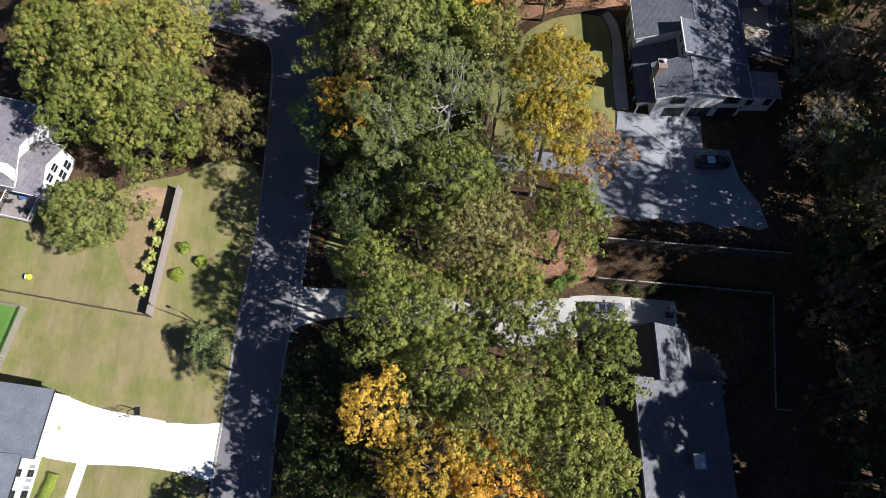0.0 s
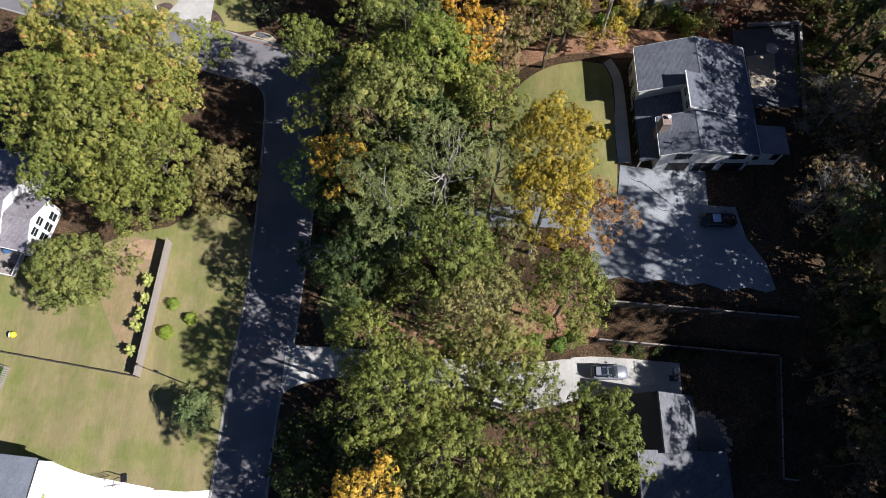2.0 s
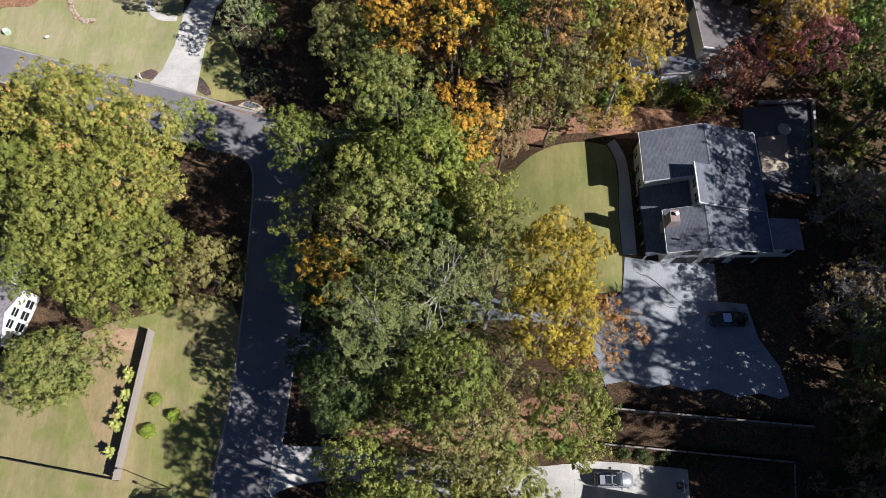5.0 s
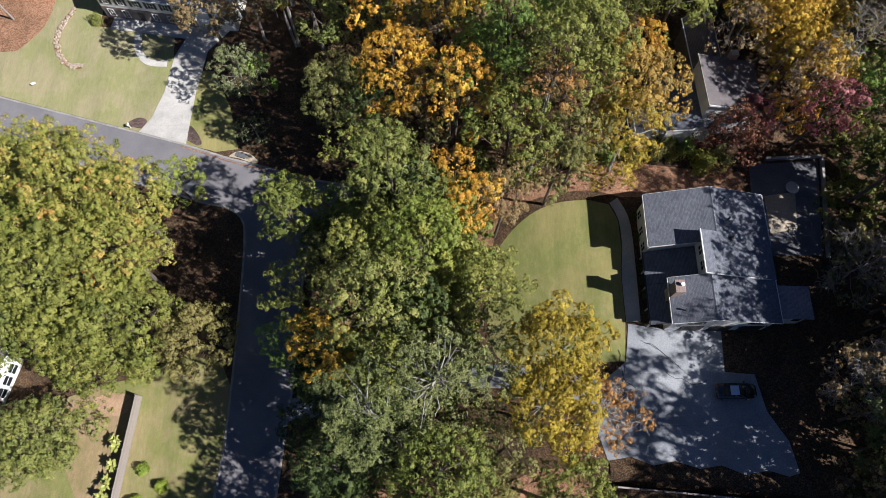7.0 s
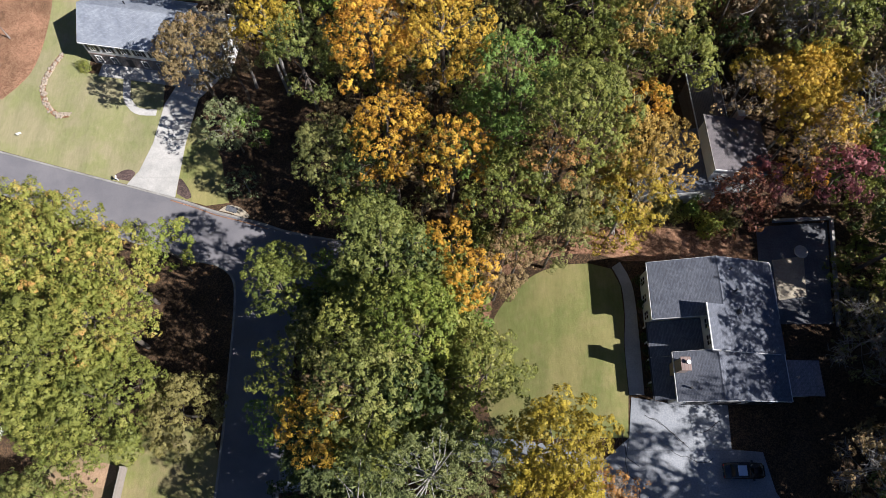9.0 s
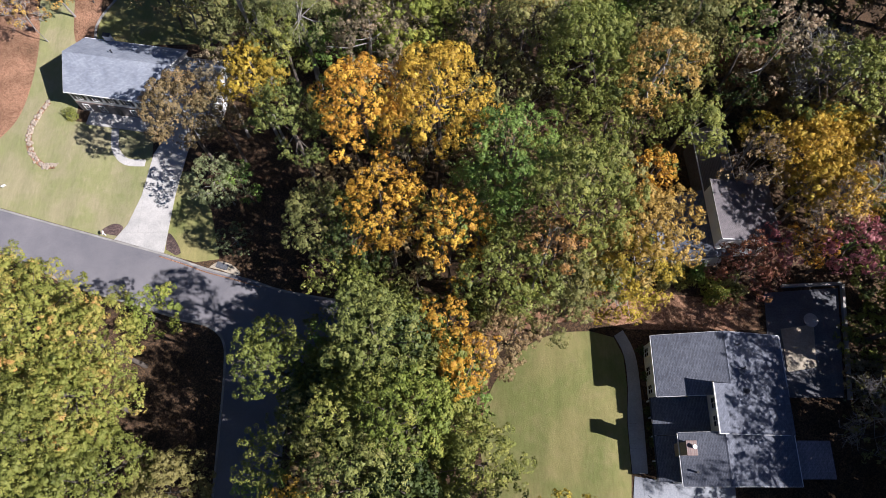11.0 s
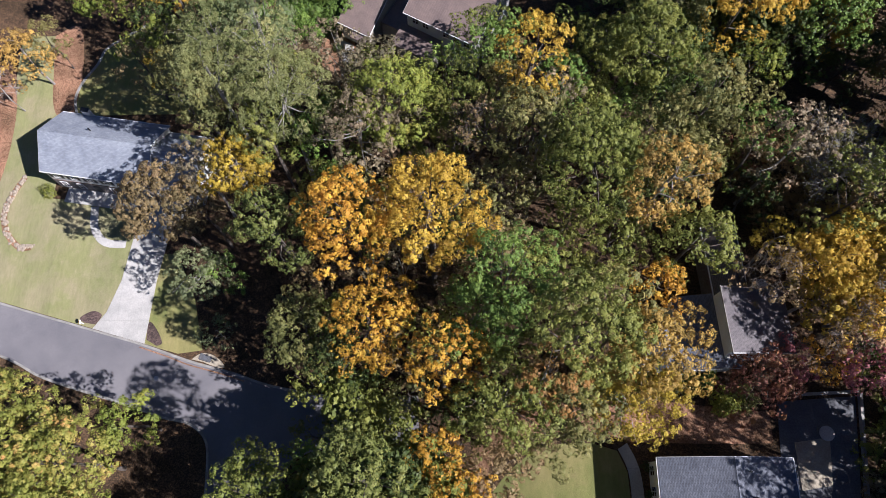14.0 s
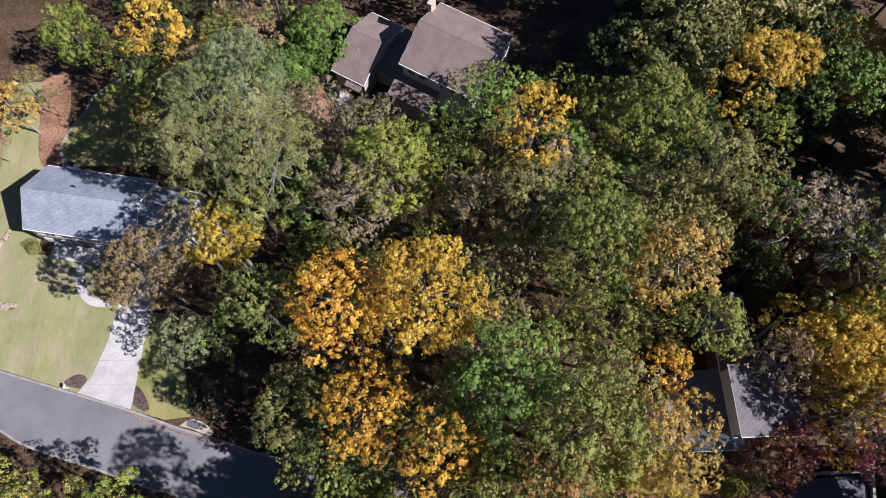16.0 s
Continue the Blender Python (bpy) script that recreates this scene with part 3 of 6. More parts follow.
slab_paving("patio_east", [(43.0, 60.8), (51.9, 60.8), (53.9, 74.9), (44.2, 74.2)], 3.0, DARK_CONCRETE, "concrete patio behind the house, coloured dark for tree shade")
slab_paving("patio_step", [(45.4, 63.9), (49.1, 64.5), (49.8, 70.0), (45.5, 69.4)], 3.0, TAN_CONCRETE, "raised tan paved terrace behind the house", 0.2)
slab_paving("footpath_porch", band(spline([(-44.5, 98.5), (-47.6, 98.8), (-49.6, 101), (-50.2, 104.6)], 4), -0.6, 0.6), 1.6, CONCRETE, "curved concrete path from driveway to porch")
slab_paving("patio_far", [(-15.4, 136.0), (-12.0, 134.2), (-11.2, 130.6), (-13.4, 130.2)], 1.5, CONCRETE, "small pale stone patio beside a brown house")
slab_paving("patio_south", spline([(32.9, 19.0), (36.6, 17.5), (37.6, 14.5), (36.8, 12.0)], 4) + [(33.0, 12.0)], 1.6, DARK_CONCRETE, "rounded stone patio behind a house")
for crack in range(7):
    r = random.Random(crack)
    x, y, a = 23 + r.random() * 10, 38 + r.random() * 10, r.random() * 6.28
    pts = []
    for k in range(9):
        pts.append((x, y))
        a += r.uniform(-0.6, 0.6)
        x, y = x + 0.7 * math.cos(a), y + 0.7 * math.sin(a)
    pts = [p for p in pts if 22 < p[0] < 36 and 36.5 < p[1] < 50]
    if len(pts) > 3:
        draped("crack", band(pts, -0.035, 0.035), 0.086, DARK_TRIM, "", "", kind="", parent=bpy.data.objects["driveway_terrace"])

# ---- houses ----


def window_on(root, face, at, z, w, h, frame_material=WHITE, panes=2, name="window"):
    """A window on a wall that looks along -x, +x, -y or +y; at: plan point of its middle on the wall."""
    turn = {"+x": 90, "-x": -90, "-y": 0, "+y": 180}[face]
    bm = bmesh.new()
    t = 0.09
    rings = []
    for e, y in ((t, -0.08), (t, 0.02), (0, 0.02), (0, -0.08)):
        rings.append([bm.verts.new((sx * (w / 2 + e), y, sz * (h / 2 + e))) for sx, sz in ((-1, -1), (1, -1), (1, 1), (-1, 1))])
    for a, b in zip(rings, rings[1:] + rings[:1]):
        for k in range(4):
            bm.faces.new((a[k], a[(k + 1) % 4], b[(k + 1) % 4], b[k]))
    bmesh.ops.recalc_face_normals(bm, faces=bm.faces[:])
    ob = part(name, bm, frame_material, root)
    for k in range(1, panes):
        x = -w / 2 + w * k / panes
        part("mullion", box(x - 0.035, x + 0.035, -0.07, -0.034, -h / 2, h / 2), frame_material, ob)
    part("meeting_rail", box(-w / 2, w / 2, -0.065, -0.032, -0.03, 0.03), frame_material, ob)
    ob.matrix_basis = pose(at[0], at[1], z, 0, 0, turn)
    part("pane", box(-w / 2, w / 2, -0.03, 0.01, -h / 2, h / 2), GLASS, ob)
    return ob


def garage_door(root, face, at, z, w, h, material=WHITE):
    turn = {"+x": 90, "-x": -90, "-y": 0, "+y": 180}[face]
    bm = box(-w / 2, w / 2, -0.05, 0.02, 0, h)
    for r in range(4):
        for c in range(4):
            add_box(bm, -w / 2 + w * (c + 0.1) / 4, -w / 2 + w * (c + 0.9) / 4, -0.08, -0.045, h * (r + 0.12) / 4, h * (r + 0.88) / 4)
    ob = part("garage_door", bm, material, root)
    ob.matrix_basis = pose(at[0], at[1], z, 0, 0, turn)
    return ob


def gable(root, x0, x1, y0, y1, zw, ze, xr, zr, wall, roof, over=0.4, y_over=0.35, foot=-1.2, fascia=WHITE, west=None):
    """Walls under a two-sided roof whose ridge runs along y at xr; zw, ze: eaves of the -x and +x sides, at the walls."""
    part("wall", prism([(x0, foot), (x1, foot), (x1, ze), (xr, zr), (x0, zw)], y0, y1), wall, root)
    t = 0.2
    sw, se = (zr - zw) / (xr - x0), (zr - ze) / (x1 - xr)
    a, b = (x0 - over, zw - over * sw), (x1 + over, ze - over * se)
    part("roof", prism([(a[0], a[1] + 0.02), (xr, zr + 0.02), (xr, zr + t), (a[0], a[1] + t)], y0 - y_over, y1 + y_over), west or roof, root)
    part("roof", prism([(b[0], b[1] + 0.02), (b[0], b[1] + t), (xr + 0.003, zr + t), (xr + 0.003, zr + 0.02)], y0 - y_over, y1 + y_over), roof, root)
    part("ridge_cap", prism([(xr - 0.16, zr + t - 0.16 * sw + 0.0), (xr, zr + t + 0.045), (xr + 0.16, zr + t - 0.16 * se)], y0 - y_over, y1 + y_over), roof, root)
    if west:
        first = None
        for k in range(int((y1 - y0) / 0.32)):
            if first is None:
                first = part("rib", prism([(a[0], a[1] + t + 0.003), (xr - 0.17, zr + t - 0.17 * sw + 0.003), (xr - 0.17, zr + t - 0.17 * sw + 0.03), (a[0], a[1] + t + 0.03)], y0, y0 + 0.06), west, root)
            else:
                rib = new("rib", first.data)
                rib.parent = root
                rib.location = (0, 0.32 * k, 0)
    for yy, s in ((y0 - y_over, -1), (y1 + y_over, 1)):
        part("bargeboard", prism([(a[0], a[1] - 0.06), (xr, zr - 0.06), (b[0], b[1] - 0.06), (b[0], b[1] + 0.17), (xr, zr + 0.17), (a[0], a[1] + 0.17)], yy + s * 0.004, yy + s * 0.05), fascia, root)
    for q, s in ((a, -1), (b, 1)):
        part("gutter", box(q[0] + s * 0.005, q[0] + s * 0.13, y0 - y_over, y1 + y_over, q[1] + 0.01, q[1] + 0.13), fascia, root)


def shed_roof(root, x0, x1, y0, y1, z0, z1, roof, name="roof", t=0.18):
    part(name, prism([(x0, z0), (x1, z1), (x1, z1 + t), (x0, z0 + t)], y0, y1), roof, root)


def vent_pipe(root, x, y, z, r=0.09, h=0.45, material=BLACK):
    part("vent_pipe", tube([(x, y, z - 0.3), (x, y, z + h - 0.1), (x, y, z + h)], [r, r, r * 1.5], 10), material, root)


def turbine_vent(root, x, y, z):
    ob = part("roof_vent", tube([(x, y, z - 0.25), (x, y, z + 0.12), (x, y, z + 0.14), (x, y, z + 0.34), (x, y, z + 0.46)], [0.16, 0.16, 0.3, 0.3, 0.1], 12), BLACK, root)
    return ob


def terrace_house():
    h = empty("house", 0, 0, 11.45, 0, "two-storey house with charcoal shingle roof, white gables and three garage doors", "house")
    g = -h.location.z
    # north block and the long east slope
    gable(h, 27.7, 42.2, 60.6, 67.1, 16.45 + g, 16.35 + g, 35.0, 18.75 + g, WHITE, ROOF_GREY)
    # middle block: its west wall rises to the roof's edge
    part("wall", prism([(33.2, -1), (42.2, -1), (42.2, 16.3 + g), (33.2, 19.3 + g)], 56.2, 60.65), WHITE, h)
    shed_roof(h, 32.8, 42.65, 55.9, 61.4, 19.55 + g, 16.25 + g, ROOF_GREY)
    part("rake_board", box(32.66, 32.795, 55.85, 61.45, 19.5 + g, 19.76 + g), WHITE, h)
    part("rake_board", prism([(32.8, 19.4 + g), (42.65, 16.1 + g), (42.65, 16.38 + g), (32.8, 19.68 + g)], 55.84, 55.895), WHITE, h)
    part("porch_wall", box(29.2, 33.15, 56.3, 60.55, -1, 14.3 + g), WHITE, h)
    shed_roof(h, 27.3, 33.15, 56.1, 60.5, 13.7 + g, 16.0 + g, ROOF_GREY, "porch_roof")
    shed_roof(h, 27.3, 29.58, 50.9, 56.05, 13.7 + g, 14.6 + g, ROOF_GREY, "porch_roof")
    part("gutter", box(27.16, 27.295, 50.9, 60.5, 13.7 + g, 13.84 + g), DARK_TRIM, h)
    for y in (51.2, 53.3, 56.1, 58.3, 60.3):
        part("porch_post", box(27.45, 27.6, y - 0.08, y + 0.08, -1, 13.7 + g), WHITE, h)
    for y in (57.4, 59.4):
        window_on(h, "-x", (33.2, y), 17.95 + g, 1.15, 1.4, WHITE, 2)
    # garage wing
    gable(h, 29.6, 42.0, 50.75, 55.85, 16.5 + g, 16.4 + g, 33.9, 18.1 + g, WHITE, ROOF_GREY, 0.4, 0.35)
    for x in (32.6, 36.3, 40.1):
        garage_door(h, "-y", (x, 50.75), 0.02, 2.8, 2.2, DARK_TRIM)
    for x in (32.0, 33.0, 39.4, 40.4):
        window_on(h, "-y", (x, 50.75), 4.15, 0.85, 1.3, DARK_TRIM, 1)
    for x in (30.7, 34.45, 38.2, 41.7):
        part("wall_lamp", box(x - 0.12, x + 0.12, 50.55, 50.74, 2.3, 2.7, 0.03), CHROME, h)
    # lean-to on the east side
    part("wall", box(42.3, 46.6, 51.6, 55.0, -1, 15.1 + g), WHITE, h)
    shed_roof(h, 42.45, 47.0, 51.2, 55.4, 15.65 + g, 15.15 + g, ROOF_SILVER, "lean_to_roof")
    for x in (43.1, 45.7):
        window_on(h, "-y", (x, 51.6), 2.4, 0.8, 1.3, DARK_TRIM, 1)
    # west front
    for y in (61.6, 63.8, 66.1):
        window_on(h, "-x", (27.7, y), 1.5, 1.0, 1.5, WHITE, 2)
        window_on(h, "-x", (27.7, y), 4.1, 1.0, 1.3, WHITE, 2)
    window_on(h, "-x", (29.6, 52.2), 4.2, 0.8, 1.0, DARK_TRIM, 1)
    # chimney
    c = part("chimney", box(29.2, 30.2, 53.7, 55.1, -1, 18.8 + g), BROWN_BRICK, h, "brown brick chimney")
    part("cap", box(29.1, 30.3, 53.6, 55.2, 18.8 + g, 19.0 + g, 0.03), BROWN_BRICK, c)
    part("flue", tube([(29.9, 54.5, 18.95 + g), (29.9, 54.5, 19.4 + g), (29.9, 54.5, 19.46 + g)], [0.2, 0.2, 0.25], 12), WHITE, c)
    vent_pipe(h, 36.6, 65.9, 18.5 + g)
    vent_pipe(h, 36.9, 63.2, 18.4 + g, 0.1, 0.6)
    part("vent_elbow", tube([(36.4, 62.9, 18.4 + g), (36.7, 62.5, 18.95 + g), (37.4, 62.8, 19.0 + g)], [0.12, 0.12, 0.14], 10), METAL, h)
    turbine_vent(h, 36.9, 60.6, 18.35 + g)
    vent_pipe(h, 30.6, 51.9, 17.1 + g, 0.1, 0.4)
    return h


def south_house():
    h = empty("house", 0, 0, land(28, 8), 0, "single-storey house with weathered grey shingle roof among trees", "house")
    g = -h.location.z
    # west slopes take the dark sheet, whose colour stands for shade
    gable(h, 22.9, 32.0, 13.4, 19.9, 8.3 + g, 8.1 + g, 26.9, 11.9 + g, TAN_SIDING, ROOF_RIB, fascia=DARK_TRIM, west=SHADE_SHEET)
    gable(h, 21.0, 35.6, -16, 13.0, 9.7 + g, 7.9 + g, 23.5, 12.3 + g, TAN_SIDING, ROOF_RIB, fascia=DARK_TRIM, west=SHADE_SHEET)
    c = part("chimney", box(30.0, 31.2, 2.6, 4.2, 0, 11.6 + g), DARK_BRICK, h)
    part("cap", box(29.9, 31.3, 2.5, 4.3, 11.6 + g, 11.76 + g, 0.03), METAL, c)
    part("flue", tube([(30.8, 3.0, 11.7 + g), (30.8, 3.0, 12.0 + g), (30.8, 3.0, 12.05 + g)], [0.25, 0.25, 0.3], 12), WHITE, c)
    vent_pipe(h, 24.9, 11.9, 11.8 + g)
    vent_pipe(h, 24.2, 5.9, 12.0 + g)
    for x in (25.0, 29.5):
        garage_door(h, "+y", (x, 19.9), 0.02, 2.6, 2.1)
    return h


def corner_house():
    h = empty("house", -51.9, 3.8, 1.0, -6.5, "white house with slate grey shingle roof beside a white driveway", "house")
    gable(h, -16, -0.9, 0.4, 8.6, 4.9, 5.0, -9, 8.2, WHITE, ROOF_BLUE, 0.5, 0.3, fascia=DARK_TRIM)
    gable(h, -16, -2.2, -16, 0.3, 5.6, 5.6, -9, 8.9, WHITE, ROOF_BLUE, 0.5, 0.1, fascia=DARK_TRIM)
    garage_door(h, "+x", (-0.9, 4.6), 0.05, 4.9, 2.2)
    for y in (-1.8, -4.4, -7.0, -9.6):
        window_on(h, "+x", (-2.2, y), 1.5, 0.75, 1.15, DARK_TRIM, 1)
        window_on(h, "+x", (-2.2, y), 4.2, 0.75, 1.0, DARK_TRIM, 1)
        for s in (-0.85, 0.85):
            part("shutter", box(-2.19, -2.14, y + s - 0.2, y + s + 0.2, 0.85, 2.15), ROOF_PALE, h)
    return h


def street_house():
    """The house with the long front of shuttered windows."""
    h = empty("house", -56.6, 107.6, 1.0, -98.5, "two-storey white house with pale grey roof and dark shutters", "house")
    # local x: to the front; local y: along the front
    gable(h, -10.3, -0.6, 0.6, 16.8, 5.6, 5.6, -5.3, 8.9, WHITE, ROOF_PALE, 0.2, 0.35)
    gable(h, -9.6, -0.9, 16.9, 23.4, 4.6, 4.6, -5.2, 7.9, WHITE, ROOF_PALE, 0.4, 0.35)
    part("brick_front", box(-0.62, -0.52, 0.6, 16.8, -1, 2.75), DARK_BRICK, h)
    for y in (2.0, 4.6, 7.2, 9.8, 12.4, 15.0):
        window_on(h, "+x", (-0.6, y), 4.3, 0.9, 1.35, WHITE, 2)
        if y != 7.2:
            window_on(h, "+x", (-0.5, y), 1.5, 0.9, 1.5, WHITE, 2)
        for s in (-0.78, 0.78):
            part("shutter", box(-0.59, -0.53, y + s - 0.22, y + s + 0.22, 3.55, 5.0), DARK_TRIM, h)
    part("front_door", box(-0.5, -0.44, 6.7, 7.7, 0.1, 2.25), DARK_TRIM, h)
    part("porch_slab", box(-0.5, 1.9, 1.8, 15.6, -0.6, 0.18, 0.02), CONCRETE, h)
    c = part("chimney", box(-10.95, -10.35, 3.8, 4.9, -1, 6.9), WHITE, h, "slim white clad chimney")
    part("cap", box(-11.0, -10.3, 3.75, 4.95, 6.9, 7.0), DARK_TRIM, c)
    vent_pipe(h, -6.8, 7.2, 8.3)
    for y in (18.6, 21.6):
        garage_door(h, "+x", (-0.9, y), 0.02, 2.5, 2.1)
    return h


def brown_house():
    h = empty("house", -2.9, 132.4, land(3, 134), -119.4, "brown-roofed two-storey house with brick chimney, half in shade", "house")
    g = -h.location.z
    gable(h, -12.0, -0.4, 0.3, 12.2, 11.6 + g, 11.6 + g, -6.3, 14.2 + g, WHITE, ROOF_BROWN, 0.45, 0.35)
    shed_roof(h, -0.3, 3.2, -0.6, 6.6, 8.3 + g, 7.1 + g, ROOF_BROWN, "porch_roof")
    part("wall", box(-0.35, 2.6, -0.2, 6.2, -2, 7.2 + g), TAN_SIDING, h)
    gable(h, -8.8, 2.6, -10.8, -5.4, 6.2 + g, 5.8 + g, -3.6, 8.3 + g, TAN_SIDING, ROOF_BROWN, 0.4, 0.3)
    part("link_wall", box(-9.5, -1.0, -5.3, 0.0, -2, 5.2 + g), TAN_SIDING, h)
    part("link_roof", box(-9.8, -0.7, -5.1, 0.2, 5.21 + g, 5.4 + g), ROOF_BROWN, h)
    for y in (1.8, 3.6, 7.2, 9.0, 10.8):
        window_on(h, "+x", (-0.4, y), 10.2 + g, 1.0, 1.2, WHITE, 2)
    c = part("chimney", box(-10.5, -9.1, -0.35, 0.25, -1, 14.7 + g), PINK_BRICK, h, "pinkish brick chimney")
    part("cap", box(-10.6, -9.0, -0.45, 0.35, 14.7 + g, 14.85 + g, 0.02), PINK_BRICK, c)
    window_on(h, "+y", (-3.6, 12.2), 9.5 + g, 1.0, 1.3, DARK_TRIM, 2)
    window_on(h, "+y", (-8.8, 12.2), 9.5 + g, 1.0, 1.3, DARK_TRIM, 2)
    part("bay_roof", prism([(3.0, 5.3 + g), (4.0, 4.8 + g), (4.0, 4.98 + g), (3.0, 5.48 + g)], -8.2, -5.4), ROOF_BROWN, h)
    return h


def hidden_house():
    h = empty("house", 36.2, 82.4, land(36, 82), 3.0, "house with dark and mauve-grey shingle roofs under autumn trees", "house")
    g = -h.location.z
    # tall block: one long slope to the east, its west wall above the lower roof
    part("wall", prism([(0.1, -1), (7.7, -1), (7.7, 17.5 + g), (0.1, 19.7 + g)], -3.4, 3.8), WHITE, h)
    shed_roof(h, -0.25, 8.1, -3.75, 4.15, 19.85 + g, 17.45 + g, ROOF_MAUVE)
    part("rake_board", box(-0.34, -0.255, -3.8, 4.2, 19.8 + g, 20.04 + g), KERB, h)
    part("rake_board", prism([(-0.25, 19.7 + g), (8.1, 17.3 + g), (8.1, 17.6 + g), (-0.25, 20.0 + g)], -3.83, -3.755), WHITE, h)
    part("wall", prism([(-4.4, -1), (0.05, -1), (0.05, 16.2 + g), (-4.4, 15.4 + g)], -4.6, 3.9), WHITE, h)
    shed_roof(h, -4.8, 0.09, -4.9, 4.2, 15.45 + g, 16.3 + g, ROOF_GREY)
    part("wall", prism([(0.1, -1), (2.0, -1), (2.0, 15.6 + g), (0.1, 15.9 + g)], -4.6, -3.45), WHITE, h)
    shed_roof(h, 0.1, 2.3, -4.9, -3.85, 16.25 + g, 15.9 + g, ROOF_GREY)
    part("fascia", box(-4.8, 2.3, -4.96, -4.905, 15.5 + g, 15.75 + g), WHITE, h)
    # north wing: the dark brick stands for a wall in shade
    gable(h, 0.8, 4.2, 4.2, 12.6, 16.4 + g, 16.4 + g, 2.5, 17.9 + g, DARK_BRICK, ROOF_MAUVE)
    gable(h, -8.0, -5.2, -4.2, 0.4, 14.6 + g, 14.6 + g, -6.6, 15.6 + g, WHITE, ROOF_GREY)
    window_on(h, "-y", (5.2, -3.4), 4.0, 1.0, 1.2, WHITE, 2)
    part("chimney", box(4.4, 5.4, 3.9, 4.8, 0, 19.6 + g), BRICK, h)
    return h


def deck_house():
    # local x: to the south; local y: along the ridge, eastwards
    h = empty("house", -62.6, 45.8, 1.0, -102.8, "house with light grey shingle roof and white trim", "house")
    gable(h, -4.2, 3.7, 0.1, 4.0, 4.2, 4.2, -0.2, 6.1, WHITE, ROOF_SILVER, 0.35, 0.35)
    gable(h, -10.0, 3.4, -11.0, 0.0, 4.3, 4.9, -1.8, 7.4, WHITE, ROOF_SILVER, 0.35, 0.3)
    c = part("chimney", box(1.4, 2.9, -1.7, 0.2, 0, 8.0), WHITE, h, "white clad chimney")
    part("flue", tube([(2.1, -0.9, 7.95), (2.1, -0.9, 8.25), (2.1, -0.9, 8.3)], [0.3, 0.3, 0.36], 12), METAL, c)
    for x in (-2.6, -0.9, 0.8, 2.5):
        window_on(h, "+y", (x, 4.0), 1.6, 1.2, 1.7, WHITE, 1)
        if abs(x) < 2:
            window_on(h, "+y", (x, 4.0), 3.9, 1.2, 1.3, WHITE, 1)
    window_on(h, "+x", (3.7, 2.1), 1.9, 1.6, 1.6, WHITE, 2)
    vent_pipe(h, -2.5, -1.8, 7.2)
    return h


for build in (terrace_house, south_house, corner_house, street_house, brown_house, hidden_house, deck_house):
    build()

# ---- trees ----
LOOKS = {
    "magnolia": ("magnolia_tree", "low dark green magnolia with long drooping leaf sprays", "magnolia", 1.0, BARK),
    "moss": ("broadleaf_tree", "round broadleaf tree with mossy green leaves", "moss", 1.0, BARK),
    "green": ("broadleaf_tree", "tall broadleaf tree with green leaves", "green", 1.0, BARK),
    "emerald": ("broadleaf_tree", "broadleaf tree with fresh emerald leaves", "emerald", 1.0, BARK),
    "dark": ("evergreen_tree", "dark green evergreen tree, leaves darkened for shade", "dark", 1.0, BARK),
    "olive": ("broadleaf_tree", "tall broadleaf tree with dull olive leaves", "olive", 1.0, BARK),
    "khaki": ("broadleaf_tree", "round low tree with khaki green leaves", "khaki", 1.0, BARK),
    "lime": ("broadleaf_tree", "tree with light yellow-green leaves", "lime", 1.0, BARK),
    "pine": ("pine_tree", "tall pine with grey-green needle clusters", "pine", 0.8, PALE_BARK),
    "palepine": ("pine_tree", "tall thinning pine with long pale limbs", "pine", 0.52, PALE_BARK),
    "gold": ("maple_tree", "autumn tree with golden leaves", "gold", 0.92, BARK),
    "yellow": ("maple_tree", "autumn tree with mustard yellow leaves", "yellow", 1.0, PALE_BARK),
    "amber": ("maple_tree", "autumn tree with amber orange leaves", "amber", 0.9, BARK),
    "orange": ("maple_tree", "autumn tree with thinning orange leaves", "orange", 0.85, PALE_BARK),
    "tan": ("maple_tree", "autumn tree with pale tan leaves", "tan", 0.85, PALE_BARK),
    "brown": ("broadleaf_tree", "tree with brownish green autumn leaves", "brown", 0.85, BARK),
    "greybrown": ("broadleaf_tree", "tree with thinning grey-brown leaves", "greybrown", 0.8, PALE_BARK),
    "greygreen": ("broadleaf_tree", "pale grey-green tree with silvery twigs", "greygreen", 0.8, PALE_BARK),
    "crimson": ("maple_tree", "small maple with crimson leaves", "crimson", 1.0, BARK),
    "redbrown": ("maple_tree", "autumn tree with red-brown leaves", "redbrown", 0.8, BARK),
    "oakturn": ("oak_tree", "spreading oak with green leaves turning yellow", "oakturn", 1.0, BARK),
    "bare": ("bare_tree", "nearly bare tree with pale grey branches", "olive", 0.16, PALE_BARK),
    "bareorange": ("bare_tree", "half-bare tree with pale branches and orange leaves", "orange", 0.42, PALE_BARK),
    "bareyellow": ("bare_tree", "half-bare tree with yellowish leaves", "brown", 0.4, BARK),
    "bareolive": ("bare_tree", "half-bare tree with pale twigs and dull brown-green leaves", "brown", 0.3, PALE_BARK),
    "tanbare": ("bare_tree", "leaning half-bare tree with tan leaves", "tan", 0.45, PALE_BARK),
}
tree_count = 0
TUFTS, LEAVES = 11.0, 9.4


